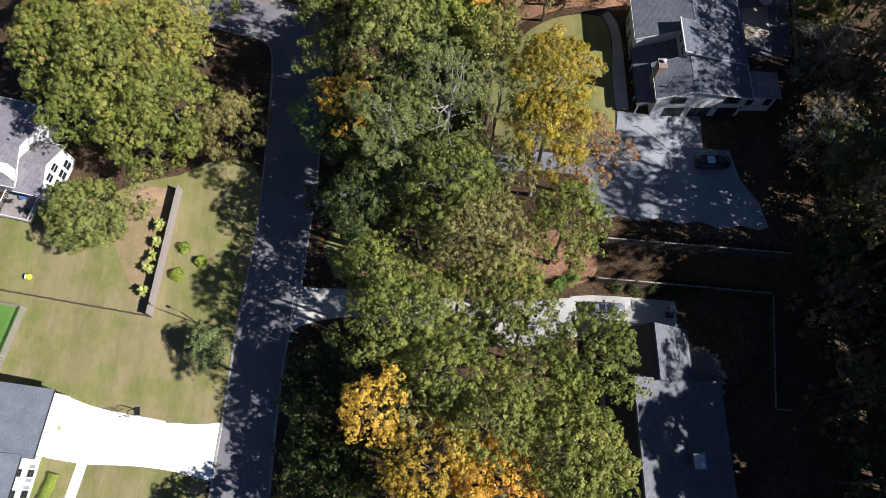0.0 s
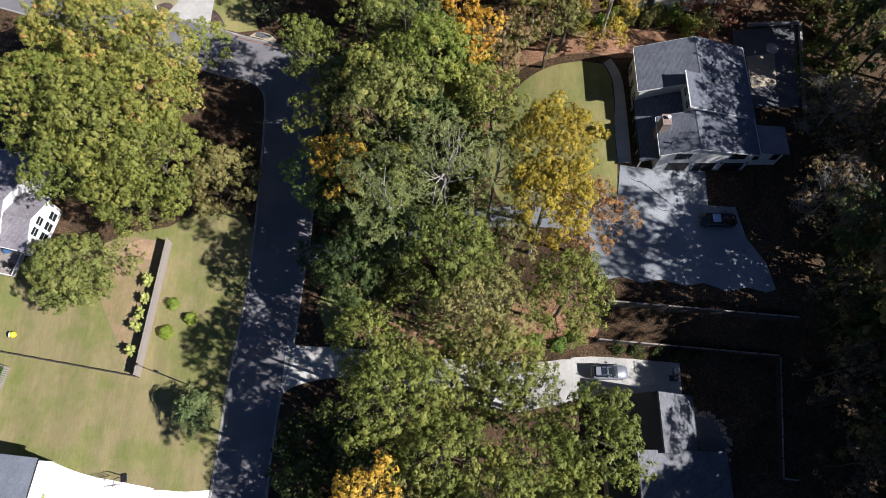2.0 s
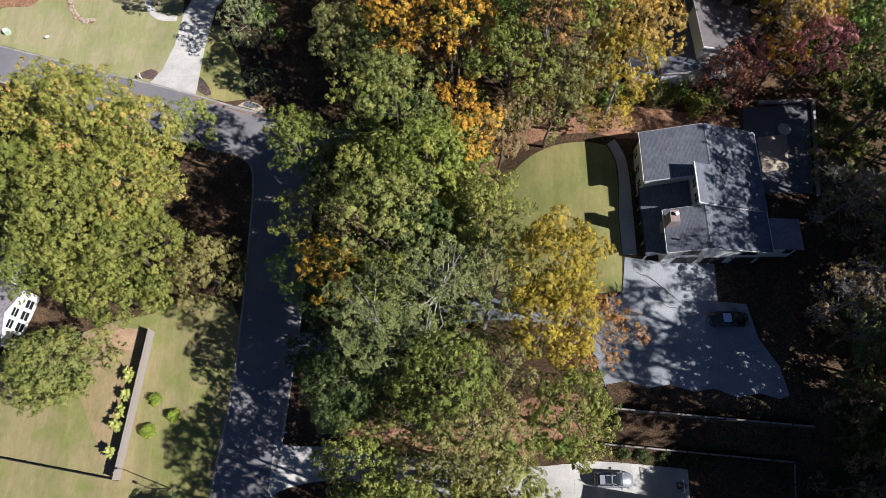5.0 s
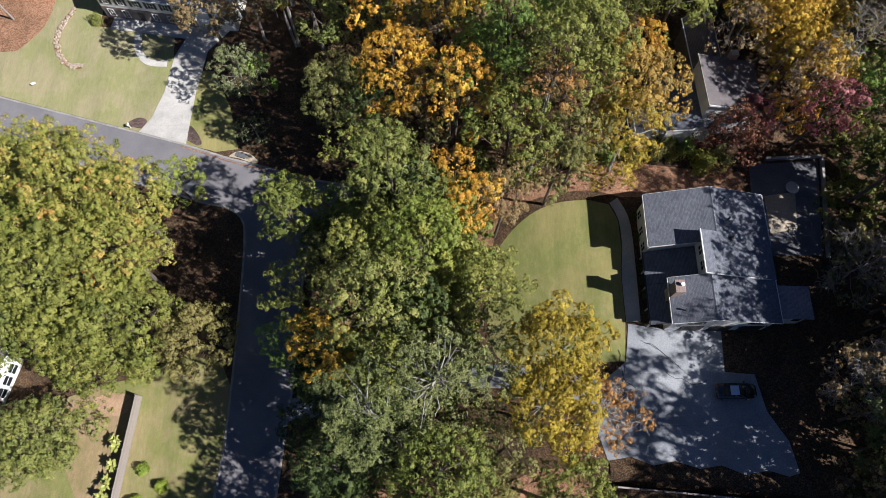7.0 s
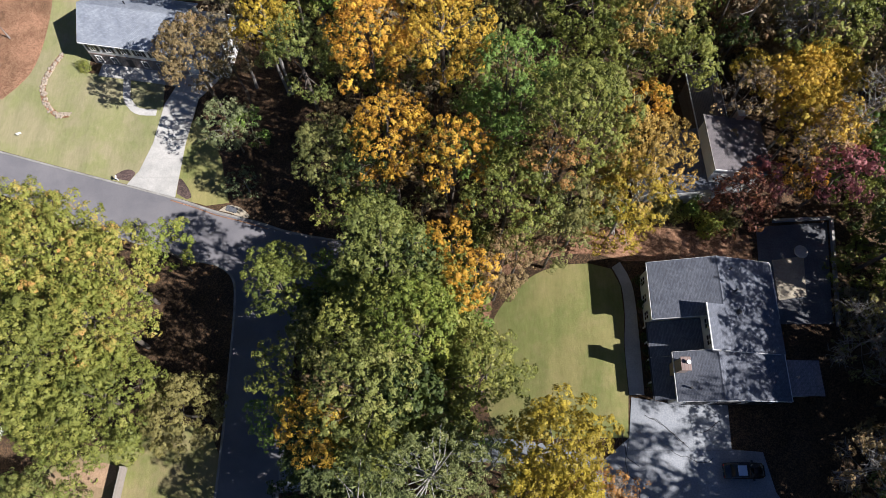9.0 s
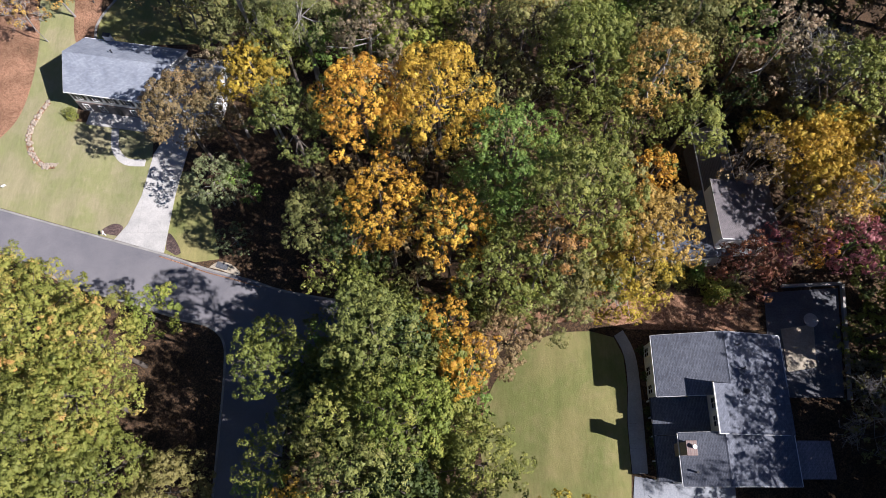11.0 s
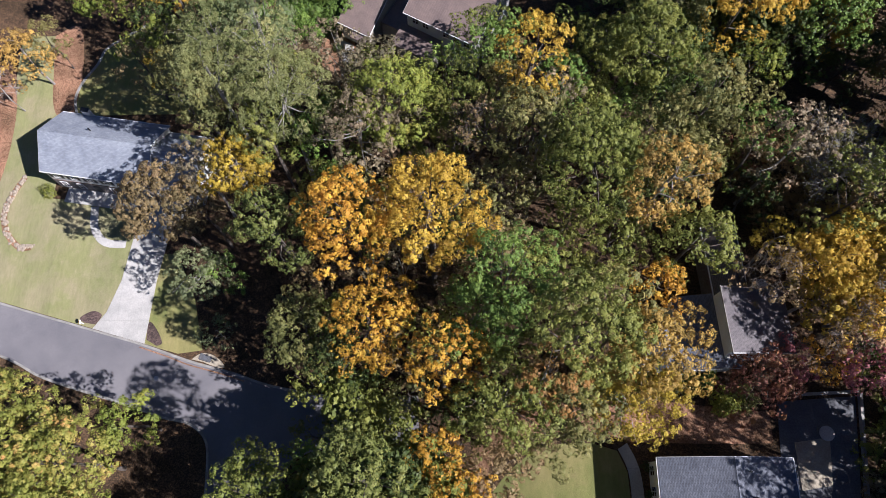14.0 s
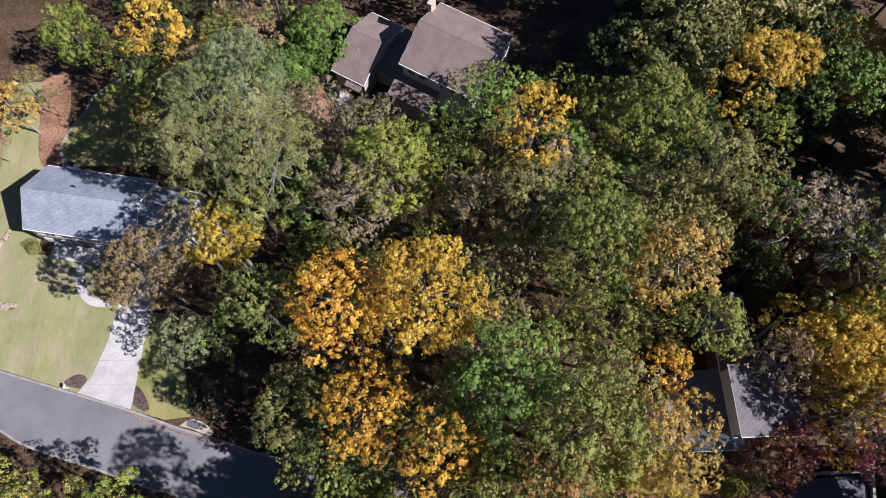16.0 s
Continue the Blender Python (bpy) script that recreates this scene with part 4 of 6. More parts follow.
def leaf_mesh(name, centres, normals, sizes, material, rng, slim=0.85, tufts=None):
    """Many small pointed leaves as one mesh; tufts: a shade for each leaf, shared by its tuft."""
    n = len(centres)
    side = rng.normal(size=(n, 3))
    u = np.cross(normals, side)
    u /= np.linalg.norm(u, axis=1)[:, None] + 1e-9
    v = np.cross(normals, u)
    u *= sizes[:, None] * 0.5
    v *= sizes[:, None] * 0.5 * slim
    lift = normals * (sizes * rng.uniform(-0.16, 0.16, n))[:, None]
    tip = centres + u * 1.2
    co = np.stack([tip, centres - u * 0.8 + v + lift, centres - u * 0.8 - v - lift], axis=1).reshape(-1, 3)
    me = bpy.data.meshes.new(name)
    me.vertices.add(3 * n)
    me.vertices.foreach_set("co", co.astype(np.float32).ravel())
    me.loops.add(3 * n)
    me.loops.foreach_set("vertex_index", np.arange(3 * n, dtype=np.int32))
    me.polygons.add(n)
    me.polygons.foreach_set("loop_start", np.arange(0, 3 * n, 3, dtype=np.int32))
    me.update(calc_edges=True)
    shade = me.attributes.new("tuft", "FLOAT", "FACE")
    shade.data.foreach_set("value", (rng.random(n) if tufts is None else tufts).astype(np.float32))
    me.materials.append(material)
    return me


def unit(a):
    return a / (np.linalg.norm(a, axis=-1, keepdims=True) + 1e-9)


def tree(look_key, x, y, top, radius, low=None, leaf=0.25, rich=1.0):
    """One tree at x, y whose crown reaches the height top; low: how far down the crown goes."""
    global tree_count
    tree_count += 1
    rng = np.random.default_rng(1000 + tree_count)
    name, label, leaves, fullness, bark = LOOKS[look_key]
    base = land(x, y)
    h = top - base
    root = empty(name, x, y, base, rng.uniform(0, 360), label, "tree")
    radius *= 1.2
    depth = min(low or max(radius * 1.8, h * 0.42), h * 0.9)
    pine = leaves == "pine"
    bare = fullness < 0.5
    # lobes of the crown: rounded heads of foliage one or two metres wide
    n_lobe = max(7, int(radius * radius * 1.0))
    ang = np.arange(n_lobe) * 2.39996 + rng.uniform(0, 6.28)
    rad = radius * np.sqrt((np.arange(n_lobe) + 0.4) / n_lobe) * 0.88
    rad *= 1 + 0.16 * np.sin(3 * ang + rng.uniform(0, 6)) + rng.normal(0, 0.11, n_lobe)
    squeeze, axis = rng.uniform(0.78, 1.0), rng.uniform(0, 3.14)
    rad *= 1 - (1 - squeeze) * (1 + np.cos(2 * (ang - axis))) * 0.5 + 0.12 * np.sin(2 * ang + rng.uniform(0, 6))
    lob_z = h - radius * 0.95 * (rad / radius) ** 2 - rng.uniform(0, 0.34, n_lobe) * radius - radius * 0.14
    lobes = np.stack([rad * np.cos(ang), rad * np.sin(ang), lob_z], 1)
    lobe_r = rng.uniform(0.75, 1.5, n_lobe) * (radius / 6) ** 0.45
    # a skirt of lobes round the sides, down to the foot of the crown
    m = int(n_lobe * (0.6 if rich >= 0.9 else 0.4))
    ang2 = np.arange(m) * 2.39996 + rng.uniform(0, 6.28)
    down = rng.uniform(0.0, 1.0, m)
    rad2 = radius * rng.uniform(0.62, 0.95, m) * (1 - 0.35 * down)
    lobes = np.concatenate([lobes, np.stack([rad2 * np.cos(ang2), rad2 * np.sin(ang2), h - radius * 0.85 - max(0.5, depth - radius * 0.85) * down], 1)])
    lobe_r = np.concatenate([lobe_r, rng.uniform(0.85, 1.5, m) * (radius / 6) ** 0.45])
    # tufts: small domes of leaves over each lobe
    fine = leaf * (0.8 if leaf < 0.35 else 1.0)
    n_tuft = np.maximum(4, (lobe_r ** 2 * TUFTS * rich * np.where(np.arange(len(lobes)) < n_lobe, 1.0, 0.75)).astype(int))
    own = np.repeat(np.arange(len(lobes)), n_tuft)
    d = rng.normal(size=(len(own), 3))
    outward = unit(lobes[own] * np.array([1, 1, 0]))
    d = unit(d + np.array([0, 0, 0.55]) + outward * 0.45)
    tuft_at = lobes[own] + d * (lobe_r[own] * rng.uniform(0.85, 1.06, len(own)))[:, None] * np.array([1, 1, 0.9])
    head = rng.normal(0.48, 0.13, len(lobes))[own] + rng.normal(0, 0.13, len(own))
    if fullness < 1:
        keep = rng.random(len(own)) < fullness
        tuft_at, d, head = tuft_at[keep], d[keep], head[keep]
    tuft_r = rng.uniform(0.18, 0.43, len(tuft_at))
    per = np.maximum(3, (LEAVES * (1.5 if pine else 1.0) * tuft_r ** 2 / fine ** 2).astype(int))
    own2 = np.repeat(np.arange(len(tuft_at)), per)
    e = unit(rng.normal(size=(len(own2), 3)) + d[own2] * 0.9)
    centres = tuft_at[own2] + e * (tuft_r[own2] * rng.uniform(0.72, 1.08, len(own2)))[:, None]
    normals = unit(e * 0.9 + d[own2] * 0.45 + rng.normal(0, 0.15, e.shape))
    sizes = fine * rng.uniform(0.6, 1.25, len(own2))
    shade = np.clip(head, 0, 1)[own2]
    # the inside of the crown, coloured darker for its shade: larger leaves under the lobes and in the lower tier
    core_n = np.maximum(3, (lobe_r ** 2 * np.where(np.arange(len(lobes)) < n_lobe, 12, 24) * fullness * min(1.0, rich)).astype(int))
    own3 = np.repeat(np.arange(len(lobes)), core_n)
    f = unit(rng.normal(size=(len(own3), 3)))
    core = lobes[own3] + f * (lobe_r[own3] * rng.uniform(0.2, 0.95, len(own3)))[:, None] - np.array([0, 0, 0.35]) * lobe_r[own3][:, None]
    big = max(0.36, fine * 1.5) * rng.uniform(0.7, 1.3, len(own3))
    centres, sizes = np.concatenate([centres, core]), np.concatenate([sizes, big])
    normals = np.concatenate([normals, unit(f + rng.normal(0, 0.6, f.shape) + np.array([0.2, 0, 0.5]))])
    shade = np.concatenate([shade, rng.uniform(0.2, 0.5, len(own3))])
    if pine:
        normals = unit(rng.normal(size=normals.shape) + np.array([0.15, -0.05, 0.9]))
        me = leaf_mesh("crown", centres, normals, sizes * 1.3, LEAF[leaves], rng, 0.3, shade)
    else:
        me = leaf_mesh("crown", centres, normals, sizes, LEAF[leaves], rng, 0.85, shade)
    crown = new("crown", me)
    crown.parent = root
    # trunk and limbs
    tr = max(0.1, 0.009 * h + 0.012 * radius) * (0.7 if bare else 1.0)
    bend = rng.uniform(-0.35, 0.35, (4, 2))
    fork = max(h - depth * 0.75, h * 0.25)
    spine = [(0, 0, -0.3), (bend[0][0], bend[0][1], fork * 0.5), (bend[1][0], bend[1][1], fork), (bend[2][0], bend[2][1], (fork + h) / 2), (0, 0, h - radius * 0.25)]
    bm = tube(spine, [tr * 1.25, tr, tr * 0.8, tr * 0.45, tr * 0.1], 8)
    for k in range(len(lobes)):
        if k % (2 if bare or look_key == "palepine" else 5 if rich >= 0.9 and leaf < 0.35 else 9):
            continue
        tip = Vector(lobes[k])
        rise = max(0.4, min(fork + (h - fork) * rng.uniform(0.0, 0.5), tip.z - 0.2, h - radius * 0.26))
        low_i = max(i for i in range(4) if spine[i][2] <= rise)
        start = Vector(spine[low_i]).lerp(Vector(spine[low_i + 1]), (rise - spine[low_i][2]) / (spine[low_i + 1][2] - spine[low_i][2]))
        mid = start.lerp(tip, 0.5) + Vector(rng.normal(0, 0.3, 3))
        end = tip + Vector((tip.x, tip.y, 0)) * 0.12
        add_tube(bm, [start, mid, tip, end], [tr * 0.3, tr * 0.2, tr * 0.1, 0.015], 4)
        for _ in range(9 if bare else 1):
            out = tip + Vector(unit(rng.normal(size=3) + np.array([0, 0, 0.25]))) * float(lobe_r[k]) * rng.uniform(0.8, 1.35)
            bend_at = mid.lerp(tip, rng.uniform(0.2, 1.0))
            kink = bend_at.lerp(out, 0.55) + Vector(rng.normal(0, 0.16, 3))
            add_tube(bm, [bend_at, kink, out], [tr * 0.07 + 0.01, 0.03, 0.01], 3)
            if bare:
                for _ in range(3):
                    twig = kink.lerp(out, rng.uniform(0, 0.8))
                    add_tube(bm, [twig, twig + Vector(rng.normal(0, 0.55, 3)) + Vector((0, 0, 0.2))], [0.025, 0.01], 3)
    part("trunk", bm, bark, root)
    return root


def spray_tree(x, y, height, radius):
    """A low tree of long leaf sprays that arch out from the stem in tiers."""
    rng = np.random.default_rng(77)
    name, label, leaves, fullness, bark = LOOKS["magnolia"]
    root = empty(name, x, y, land(x, y), 0, label, "tree")
    centres, normals, sizes, shade = [], [], [], []
    bm = tube([(0, 0, -0.3), (0.1, 0, height * 0.5), (0, 0, height * 0.9)], [0.16, 0.12, 0.04], 8)
    for k in range(105):
        a = k * 2.39996 + rng.normal(0, 0.15)
        tier = (k + 0.5) / 105
        reach = radius * (0.35 + 0.65 * math.sqrt(tier)) * rng.uniform(0.6, 1.4)
        z0 = height * (0.92 - 0.6 * tier) + rng.normal(0, 0.2)
        c, q = math.cos(a), math.sin(a)
        tone = np.clip(rng.normal(0.5, 0.25), 0, 1)
        for j in range(26):
            u = 0.22 + 0.78 * (j // 2) / 13
            side = 0.24 * (1 if j % 2 else -1) * (1.15 - u * 0.6)
            centres.append((c * reach * u - q * side, q * reach * u + c * side, z0 + 0.9 * math.sin(u * 2.4) - 0.75 * u * u))
            normals.append((c * 0.35 * u + rng.normal(0, 0.25), q * 0.35 * u + rng.normal(0, 0.25), 1.0))
            sizes.append(0.42 * rng.uniform(0.7, 1.2))
            shade.append(tone)
        if k % 5 == 0:
            add_tube(bm, [(0, 0, z0 - 0.4), (c * reach * 0.6, q * reach * 0.6, z0 + 0.4)], [0.035, 0.015], 4)
    me = leaf_mesh("crown", np.array(centres), unit(np.array(normals)), np.array(sizes), LEAF[leaves], rng, 0.42, np.array(shade))
    new("crown", me).parent = root
    part("trunk", bm, bark, root)
    return root


def shrub(x, y, radius, look_key="green", height=None, label="rounded green shrub", squash=0.8, leaf=0.16, density=1.0, name="shrub", rough=1.7):
    global tree_count
    tree_count += 1
    rng = np.random.default_rng(5000 + tree_count)
    base = land(x, y)
    root = empty(name, x, y, base, 0, label, "shrub")
    h = height or radius * 1.6
    n = int(900 * density * max(0.4, radius) ** 2)
    d = unit(rng.normal(size=(n, 3)) + np.array([0, 0, 0.25]))
    d[:, 2] = np.abs(d[:, 2])
    bumps = 1 + rough * (0.16 * np.sin(d[:, 0] * 5 + x) * np.sin(d[:, 1] * 5 + y) + 0.14 * np.sin(d[:, 0] * 3 - d[:, 1] * 4 + 2 * x) + 0.08 * np.sin(d[:, 1] * 11 + x) * np.sin(d[:, 0] * 9 + d[:, 2] * 7))
    c = d * np.array([radius, radius, h]) * (rng.uniform(0.7, 1.05, n) * bumps)[:, None]
    normals = unit(d + rng.normal(0, 0.6, d.shape))
    me = leaf_mesh("leaves", c, normals, leaf * rng.uniform(0.6, 1.3, n), LEAF[look_key], rng)
    ob = new("leaves", me)
    ob.parent = root
    bm = bmesh.new()
    for k in range(5):
        a = k * 1.257
        add_tube(bm, [(0, 0, -0.1), (0.3 * radius * math.cos(a), 0.3 * radius * math.sin(a), h * 0.35), (0.55 * radius * math.cos(a), 0.55 * radius * math.sin(a), h * 0.7)], [0.05, 0.04, 0.02], 5)
    part("stems", bm, BARK, root)
    return root


def hedge(points, half, height):
    """A clipped hedge with a rounded top along a line of plan points."""
    rng = np.random.default_rng(909)
    line = np.array(spline(points, 10))
    base = land(*points[0])
    root = empty("hedge", points[0][0], points[0][1], base, 0, "bright green clipped hedge along a white house front", "hedge")
    n = 5200
    i = rng.integers(0, len(line) - 1, n)
    at = line[i] + (line[i + 1] - line[i]) * rng.random(n)[:, None]
    way = unit(line[i + 1] - line[i])
    a = rng.uniform(-0.35, math.pi + 0.35, n)
    swell = 1 + 0.07 * np.sin(at[:, 1] * 4.1) + rng.normal(0, 0.05, n)
    side, up = np.cos(a) * half * swell, height * (0.45 + 0.55 * np.sin(a)) * swell
    c = np.stack([at[:, 0] - way[:, 1] * side - points[0][0], at[:, 1] + way[:, 0] * side - points[0][1], up], 1)
    normals = unit(np.stack([-way[:, 1] * np.cos(a), way[:, 0] * np.cos(a), np.sin(a) + 0.2], 1) + rng.normal(0, 0.35, (n, 3)))
    new("leaves", leaf_mesh("leaves", c, normals, 0.13 * rng.uniform(0.6, 1.3, n), LEAF["bright"], rng)).parent = root
    bm = bmesh.new()
    for x, y in points:
        add_tube(bm, [(x - points[0][0], y - points[0][1], -0.1), (x - points[0][0], y - points[0][1], height * 0.6)], [0.05, 0.03], 5)
    part("stems", bm, BARK, root)
    return root


# slender trees that close over the south driveway
tree("green", 1.6, 21.4, 24.0, 3.5)
tree("green", 6.6, 19.2, 22.0, 3.1)
tree("green", 10.0, 19.0, 25.0, 3.3)
tree("olive", 5.0, 21.4, 24.5, 2.6)
tree("olive", -2.4, 24.0, 22.0, 2.9)
tree("green", -7.6, 20.6, 22.0, 2.9)
# oaks west of the street
tree("green", -45.5, 55.5, 26.0, 7.2)
tree("green", -38.5, 51.0, 21.5, 6.2)
tree("green", -43.5, 48.0, 18.0, 5.2, 13.0)
tree("green", -51.0, 50.5, 20.5, 4.6)
tree("oakturn", -54.0, 60.0, 23.0, 6.5)
tree("oakturn", -40.0, 60.0, 23.5, 5.6)
tree("oakturn", -46.0, 69.0, 25.0, 6.0)
tree("oakturn", -39.5, 66.5, 23.5, 5.0)
tree("lime", -35.3, 71.5, 16.0, 3.2)
tree("oakturn", -53.5, 72.5, 22.0, 6.0)
tree("khaki", -30.6, 50.0, 15.5, 4.4, 11.5, rich=1.4)
tree("moss", -51.6, 37.8, 12.0, 5.6, 9.0)
spray_tree(-32.4, 18.6, 7.0, 3.1)
tree("tanbare", -72.0, 107.5, 18.0, 4.0)
tree("tanbare", -71.5, 113.0, 17.0, 3.6)
# the wood between the street and the houses, and round it
tree("gold", -7.0, 8.0, 31.0, 3.5)
tree("green", -4.9, 18.1, 31.0, 5.2)
tree("green", 0.3, 12.0, 30.0, 4.6, 6.5)
tree("green", 10.2, 11.6, 28.0, 4.5, 6.5)
tree("green", 16.6, 14.0, 28.0, 4.8)
tree("green", 13.3, 3.6, 30.0, 6.0)
tree("green", 5.3, 6.7, 31.0, 4.4)
tree("olive", -2.6, 8.0, 27.0, 3.8)
tree("gold", -0.8, 1.8, 29.0, 4.9)
tree("amber", 5.2, 0.3, 29.0, 4.3)
tree("dark", -15.5, 1.3, 13.0, 4.5)
tree("green", -14.0, -9.0, 24.0, 4.5, leaf=0.36, rich=1.2)
tree("green", -16.0, -18.0, 23.0, 4.5, leaf=0.36, rich=1.2)
tree("green", -8.2, 25.1, 24.0, 4.1)
tree("green", 3.2, 17.6, 20.5, 3.2, 5.0)
tree("green", 14.8, 30.2, 27.0, 4.5)
tree("olive", 4.1, 27.9, 30.0, 5.1)
tree("green", 1.0, 33.1, 32.0, 4.7)
tree("dark", -9.7, 33.6, 25.0, 4.5)
tree("pine", -5.7, 38.7, 35.0, 4.2)
tree("palepine", 0.7, 42.0, 37.0, 4.4, 16.0)
tree("gold", -12.2, 47.2, 25.0, 3.5, 17.3)
tree("brown", -9.6, 51.0, 26.0, 3.0, 16.0)
tree("emerald", -17.3, 48.8, 18.0, 3.2, 13.0)
tree("green", -16.0, 53.3, 25.0, 3.2, 18.0)
tree("moss", -5.4, 50.2, 35.0, 4.5, 25.2)
tree("yellow", 12.6, 44.5, 36.0, 4.6, 15.0, rich=1.3)
tree("yellow", 12.4, 39.8, 33.0, 4.4, 14.0, rich=1.3)
tree("bareorange", 18.0, 39.2, 28.0, 4.3)
tree("green", 6.6, 52.5, 30.0, 3.6)
tree("olive", 8.0, 35.6, 27.0, 3.1)
tree("olive", -12.3, 57.2, 24.0, 3.4, 17.3)
tree("pine", 6.5, 43.0, 32.0, 3.6)
tree("dark", -4.3, 36.9, 26.0, 3.8)
tree("green", 7.6, 22.0, 26.0, 3.9)
tree("green", 4.0, 25.5, 20.0, 3.1)
tree("amber", 5.2, 63.0, 29.0, 3.1)
tree("brown", 11.1, 68.2, 24.0, 2.9, 13.6)
tree("green", -17.2, 66.1, 22.0, 3.4, 15.8)
tree("olive", 15.6, 69.3, 27.0, 3.0, 16.0)
tree("moss", -4.4, 65.0, 35.0, 4.3, 25.2)
tree("lime", -0.8, 57.1, 34.0, 4.2, 25.2)
tree("green", -8.1, 56.9, 30.0, 3.6, 21.6)
tree("green", -17.1, 63.1, 27.0, 3.5, 19.4)
tree("brown", 8.7, 65.3, 25.0, 3.1)
tree("amber", 2.8, 67.3, 27.0, 2.8, 16.1)
tree("greygreen", -29.6, 91.4, 14.0, 3.6, 9.0)
tree("emerald", -26.6, 91.6, 12.0, 2.4, 8.0)
tree("greygreen", -28.0, 84.2, 6.5, 2.3, 5.4)
tree("olive", -12.6, 81.2, 25.0, 4.3)
tree("amber", -4.5, 80.7, 31.0, 4.5)
tree("amber", 3.4, 76.4, 33.0, 3.7, 21.2)
tree("green", 9.6, 72.6, 32.0, 4.6, 20.4)
tree("orange", 13.8, 74.4, 34.5, 3.1, 21.2)
tree("yellow", 24.0, 72.8, 29.5, 4.1, 17.0)
tree("olive", 18.0, 71.6, 29.0, 3.5, 17.8)
tree("tan", 25.4, 77.2, 32.0, 4.6, 20.0)
tree("tan", 29.0, 80.6, 27.0, 2.6, 13.0)
tree("yellow", 41.0, 90.5, 27.0, 2.3)
tree("gold", 45.5, 87.8, 30.0, 4.0)
tree("gold", 46.6, 83.0, 28.0, 3.2)
tree("yellow", 50.5, 90.2, 28.0, 4.1)
tree("crimson", 50.2, 77.0, 27.0, 3.4)
tree("redbrown", 40.7, 76.7, 21.0, 4.1, 11.0)
tree("amber", 47.0, 77.7, 23.0, 2.6)
tree("crimson", 43.6, 78.0, 21.0, 2.0, 11.0)
tree("greybrown", 55.8, 62.6, 16.0, 3.6)
tree("bareolive", 48.4, 42.8, 26.5, 4.6, 10.0, rich=1.3)
tree("brown", 67.5, 38.0, 41.0, 4.8, 10.0, leaf=0.44, rich=1.0)
tree("brown", 67.5, 44.0, 41.0, 4.4, 10.0, leaf=0.44, rich=0.9)
tree("olive", 62.0, 35.0, 36.5, 3.8, 8.0, leaf=0.44, rich=1.0)
tree("olive", 62.5, 41.5, 36.5, 3.8, 8.0, leaf=0.44, rich=1.0)
tree("brown", -33.4, 98.5, 22.5, 4.4, rich=1.35)
tree("greybrown", -28.6, 103.2, 22.0, 3.2)
tree("brown", -28.4, 98.2, 21.0, 3.3)
tree("yellow", -22.7, 102.1, 25.0, 3.8)
tree("moss", -15.8, 91.8, 31.0, 4.0)
tree("amber", -6.8, 90.9, 36.0, 4.4)
tree("gold", 2.0, 91.4, 38.0, 5.3)
tree("emerald", 9.8, 83.9, 38.0, 4.6, 25.5)
tree("emerald", 7.1, 81.7, 31.0, 4.0, 19.6)
tree("green", 19.3, 97.4, 37.0, 5.3)
tree("green", 16.7, 78.4, 40.0, 4.5, 27.2)
tree("tan", 26.8, 94.7, 37.0, 4.1)
tree("green", 30.8, 89.3, 32.0, 3.8)
tree("gold", 49.5, 89.8, 28.0, 4.3)
tree("yellow", 47.0, 85.3, 27.0, 3.5)
tree("gold", 51.7, 83.6, 26.0, 3.6)
tree("bare", 53.4, 105.4, 25.0, 5.0)
tree("olive", 13.5, 103.1, 33.0, 4.5)
tree("bareyellow", 7.9, 104.0, 30.0, 3.9)
tree("green", 21.8, 90.7, 29.0, 4.1)
tree("amber", 27.0, 85.3, 27.0, 2.9)
tree("brown", 47.4, 104.0, 22.0, 5.3)
tree("greybrown", -7.1, 105.5, 29.0, 4.1)
tree("lime", -2.7, 109.3, 30.0, 5.0)
tree("pine", -16.8, 109.0, 32.0, 5.2)
tree("pine", -24.5, 110.5, 33.0, 4.2)
tree("palepine", -18.2, 113.6, 34.0, 3.8, 16.0)
tree("olive", -28.5, 111.8, 29.0, 3.9)
tree("brown", 49.4, 97.2, 20.0, 4.6)
tree("gold", 39.6, 119.0, 34.0, 3.7, 20.0)
tree("gold", 45.0, 121.5, 31.0, 3.4, 18.0)
tree("lime", 43.0, 115.2, 27.0, 2.6)
tree("green", 28.0, 114.7, 33.0, 4.6)
tree("gold", 13.6, 110.7, 36.0, 3.8)
tree("olive", 34.7, 107.8, 32.0, 3.8)
tree("emerald", -15.4, 140.6, 13.0, 5.4)
tree("tan", -60.8, 126.6, 13.0, 3.4, 7.0)
tree("khaki", -58.2, 129.6, 12.0, 2.6, 6.0)
tree("lime", -53.0, 138.6, 15.0, 4.4, 9.0)
tree("tanbare", -64.5, 121.5, 13.0, 3.0)
tree("lime", -36.5, 124.5, 19.0, 2.4, 13.0)
tree("yellow", -37.6, 121.0, 16.0, 1.9, 10.0)
tree("khaki", -34.0, 117.0, 20.0, 2.6, 13.0)
tree("greygreen", -21.5, 121.5, 31.0, 5.0)
tree("pine", -26.0, 118.0, 30.0, 4.2)
tree("gold", -36.1, 132.6, 24.0, 3.7)
tree("gold", 57.0, 126.0, 27.0, 4.9)
tree("dark", 34.9, 128.4, 25.0, 4.4)
tree("green", 23.4, 115.7, 29.0, 3.8)
tree("greybrown", -4.2, 108.8, 28.0, 3.6)
tree("bare", 51.0, 99.6, 29.0, 4.6)
tree("bare", 54.0, 57.7, 22.0, 5.0)
tree("bareolive", 53.2, 40.4, 26.0, 4.4, 10.0, rich=1.3)
tree("dark", 53.6, 31.7, 15.0, 5.1)
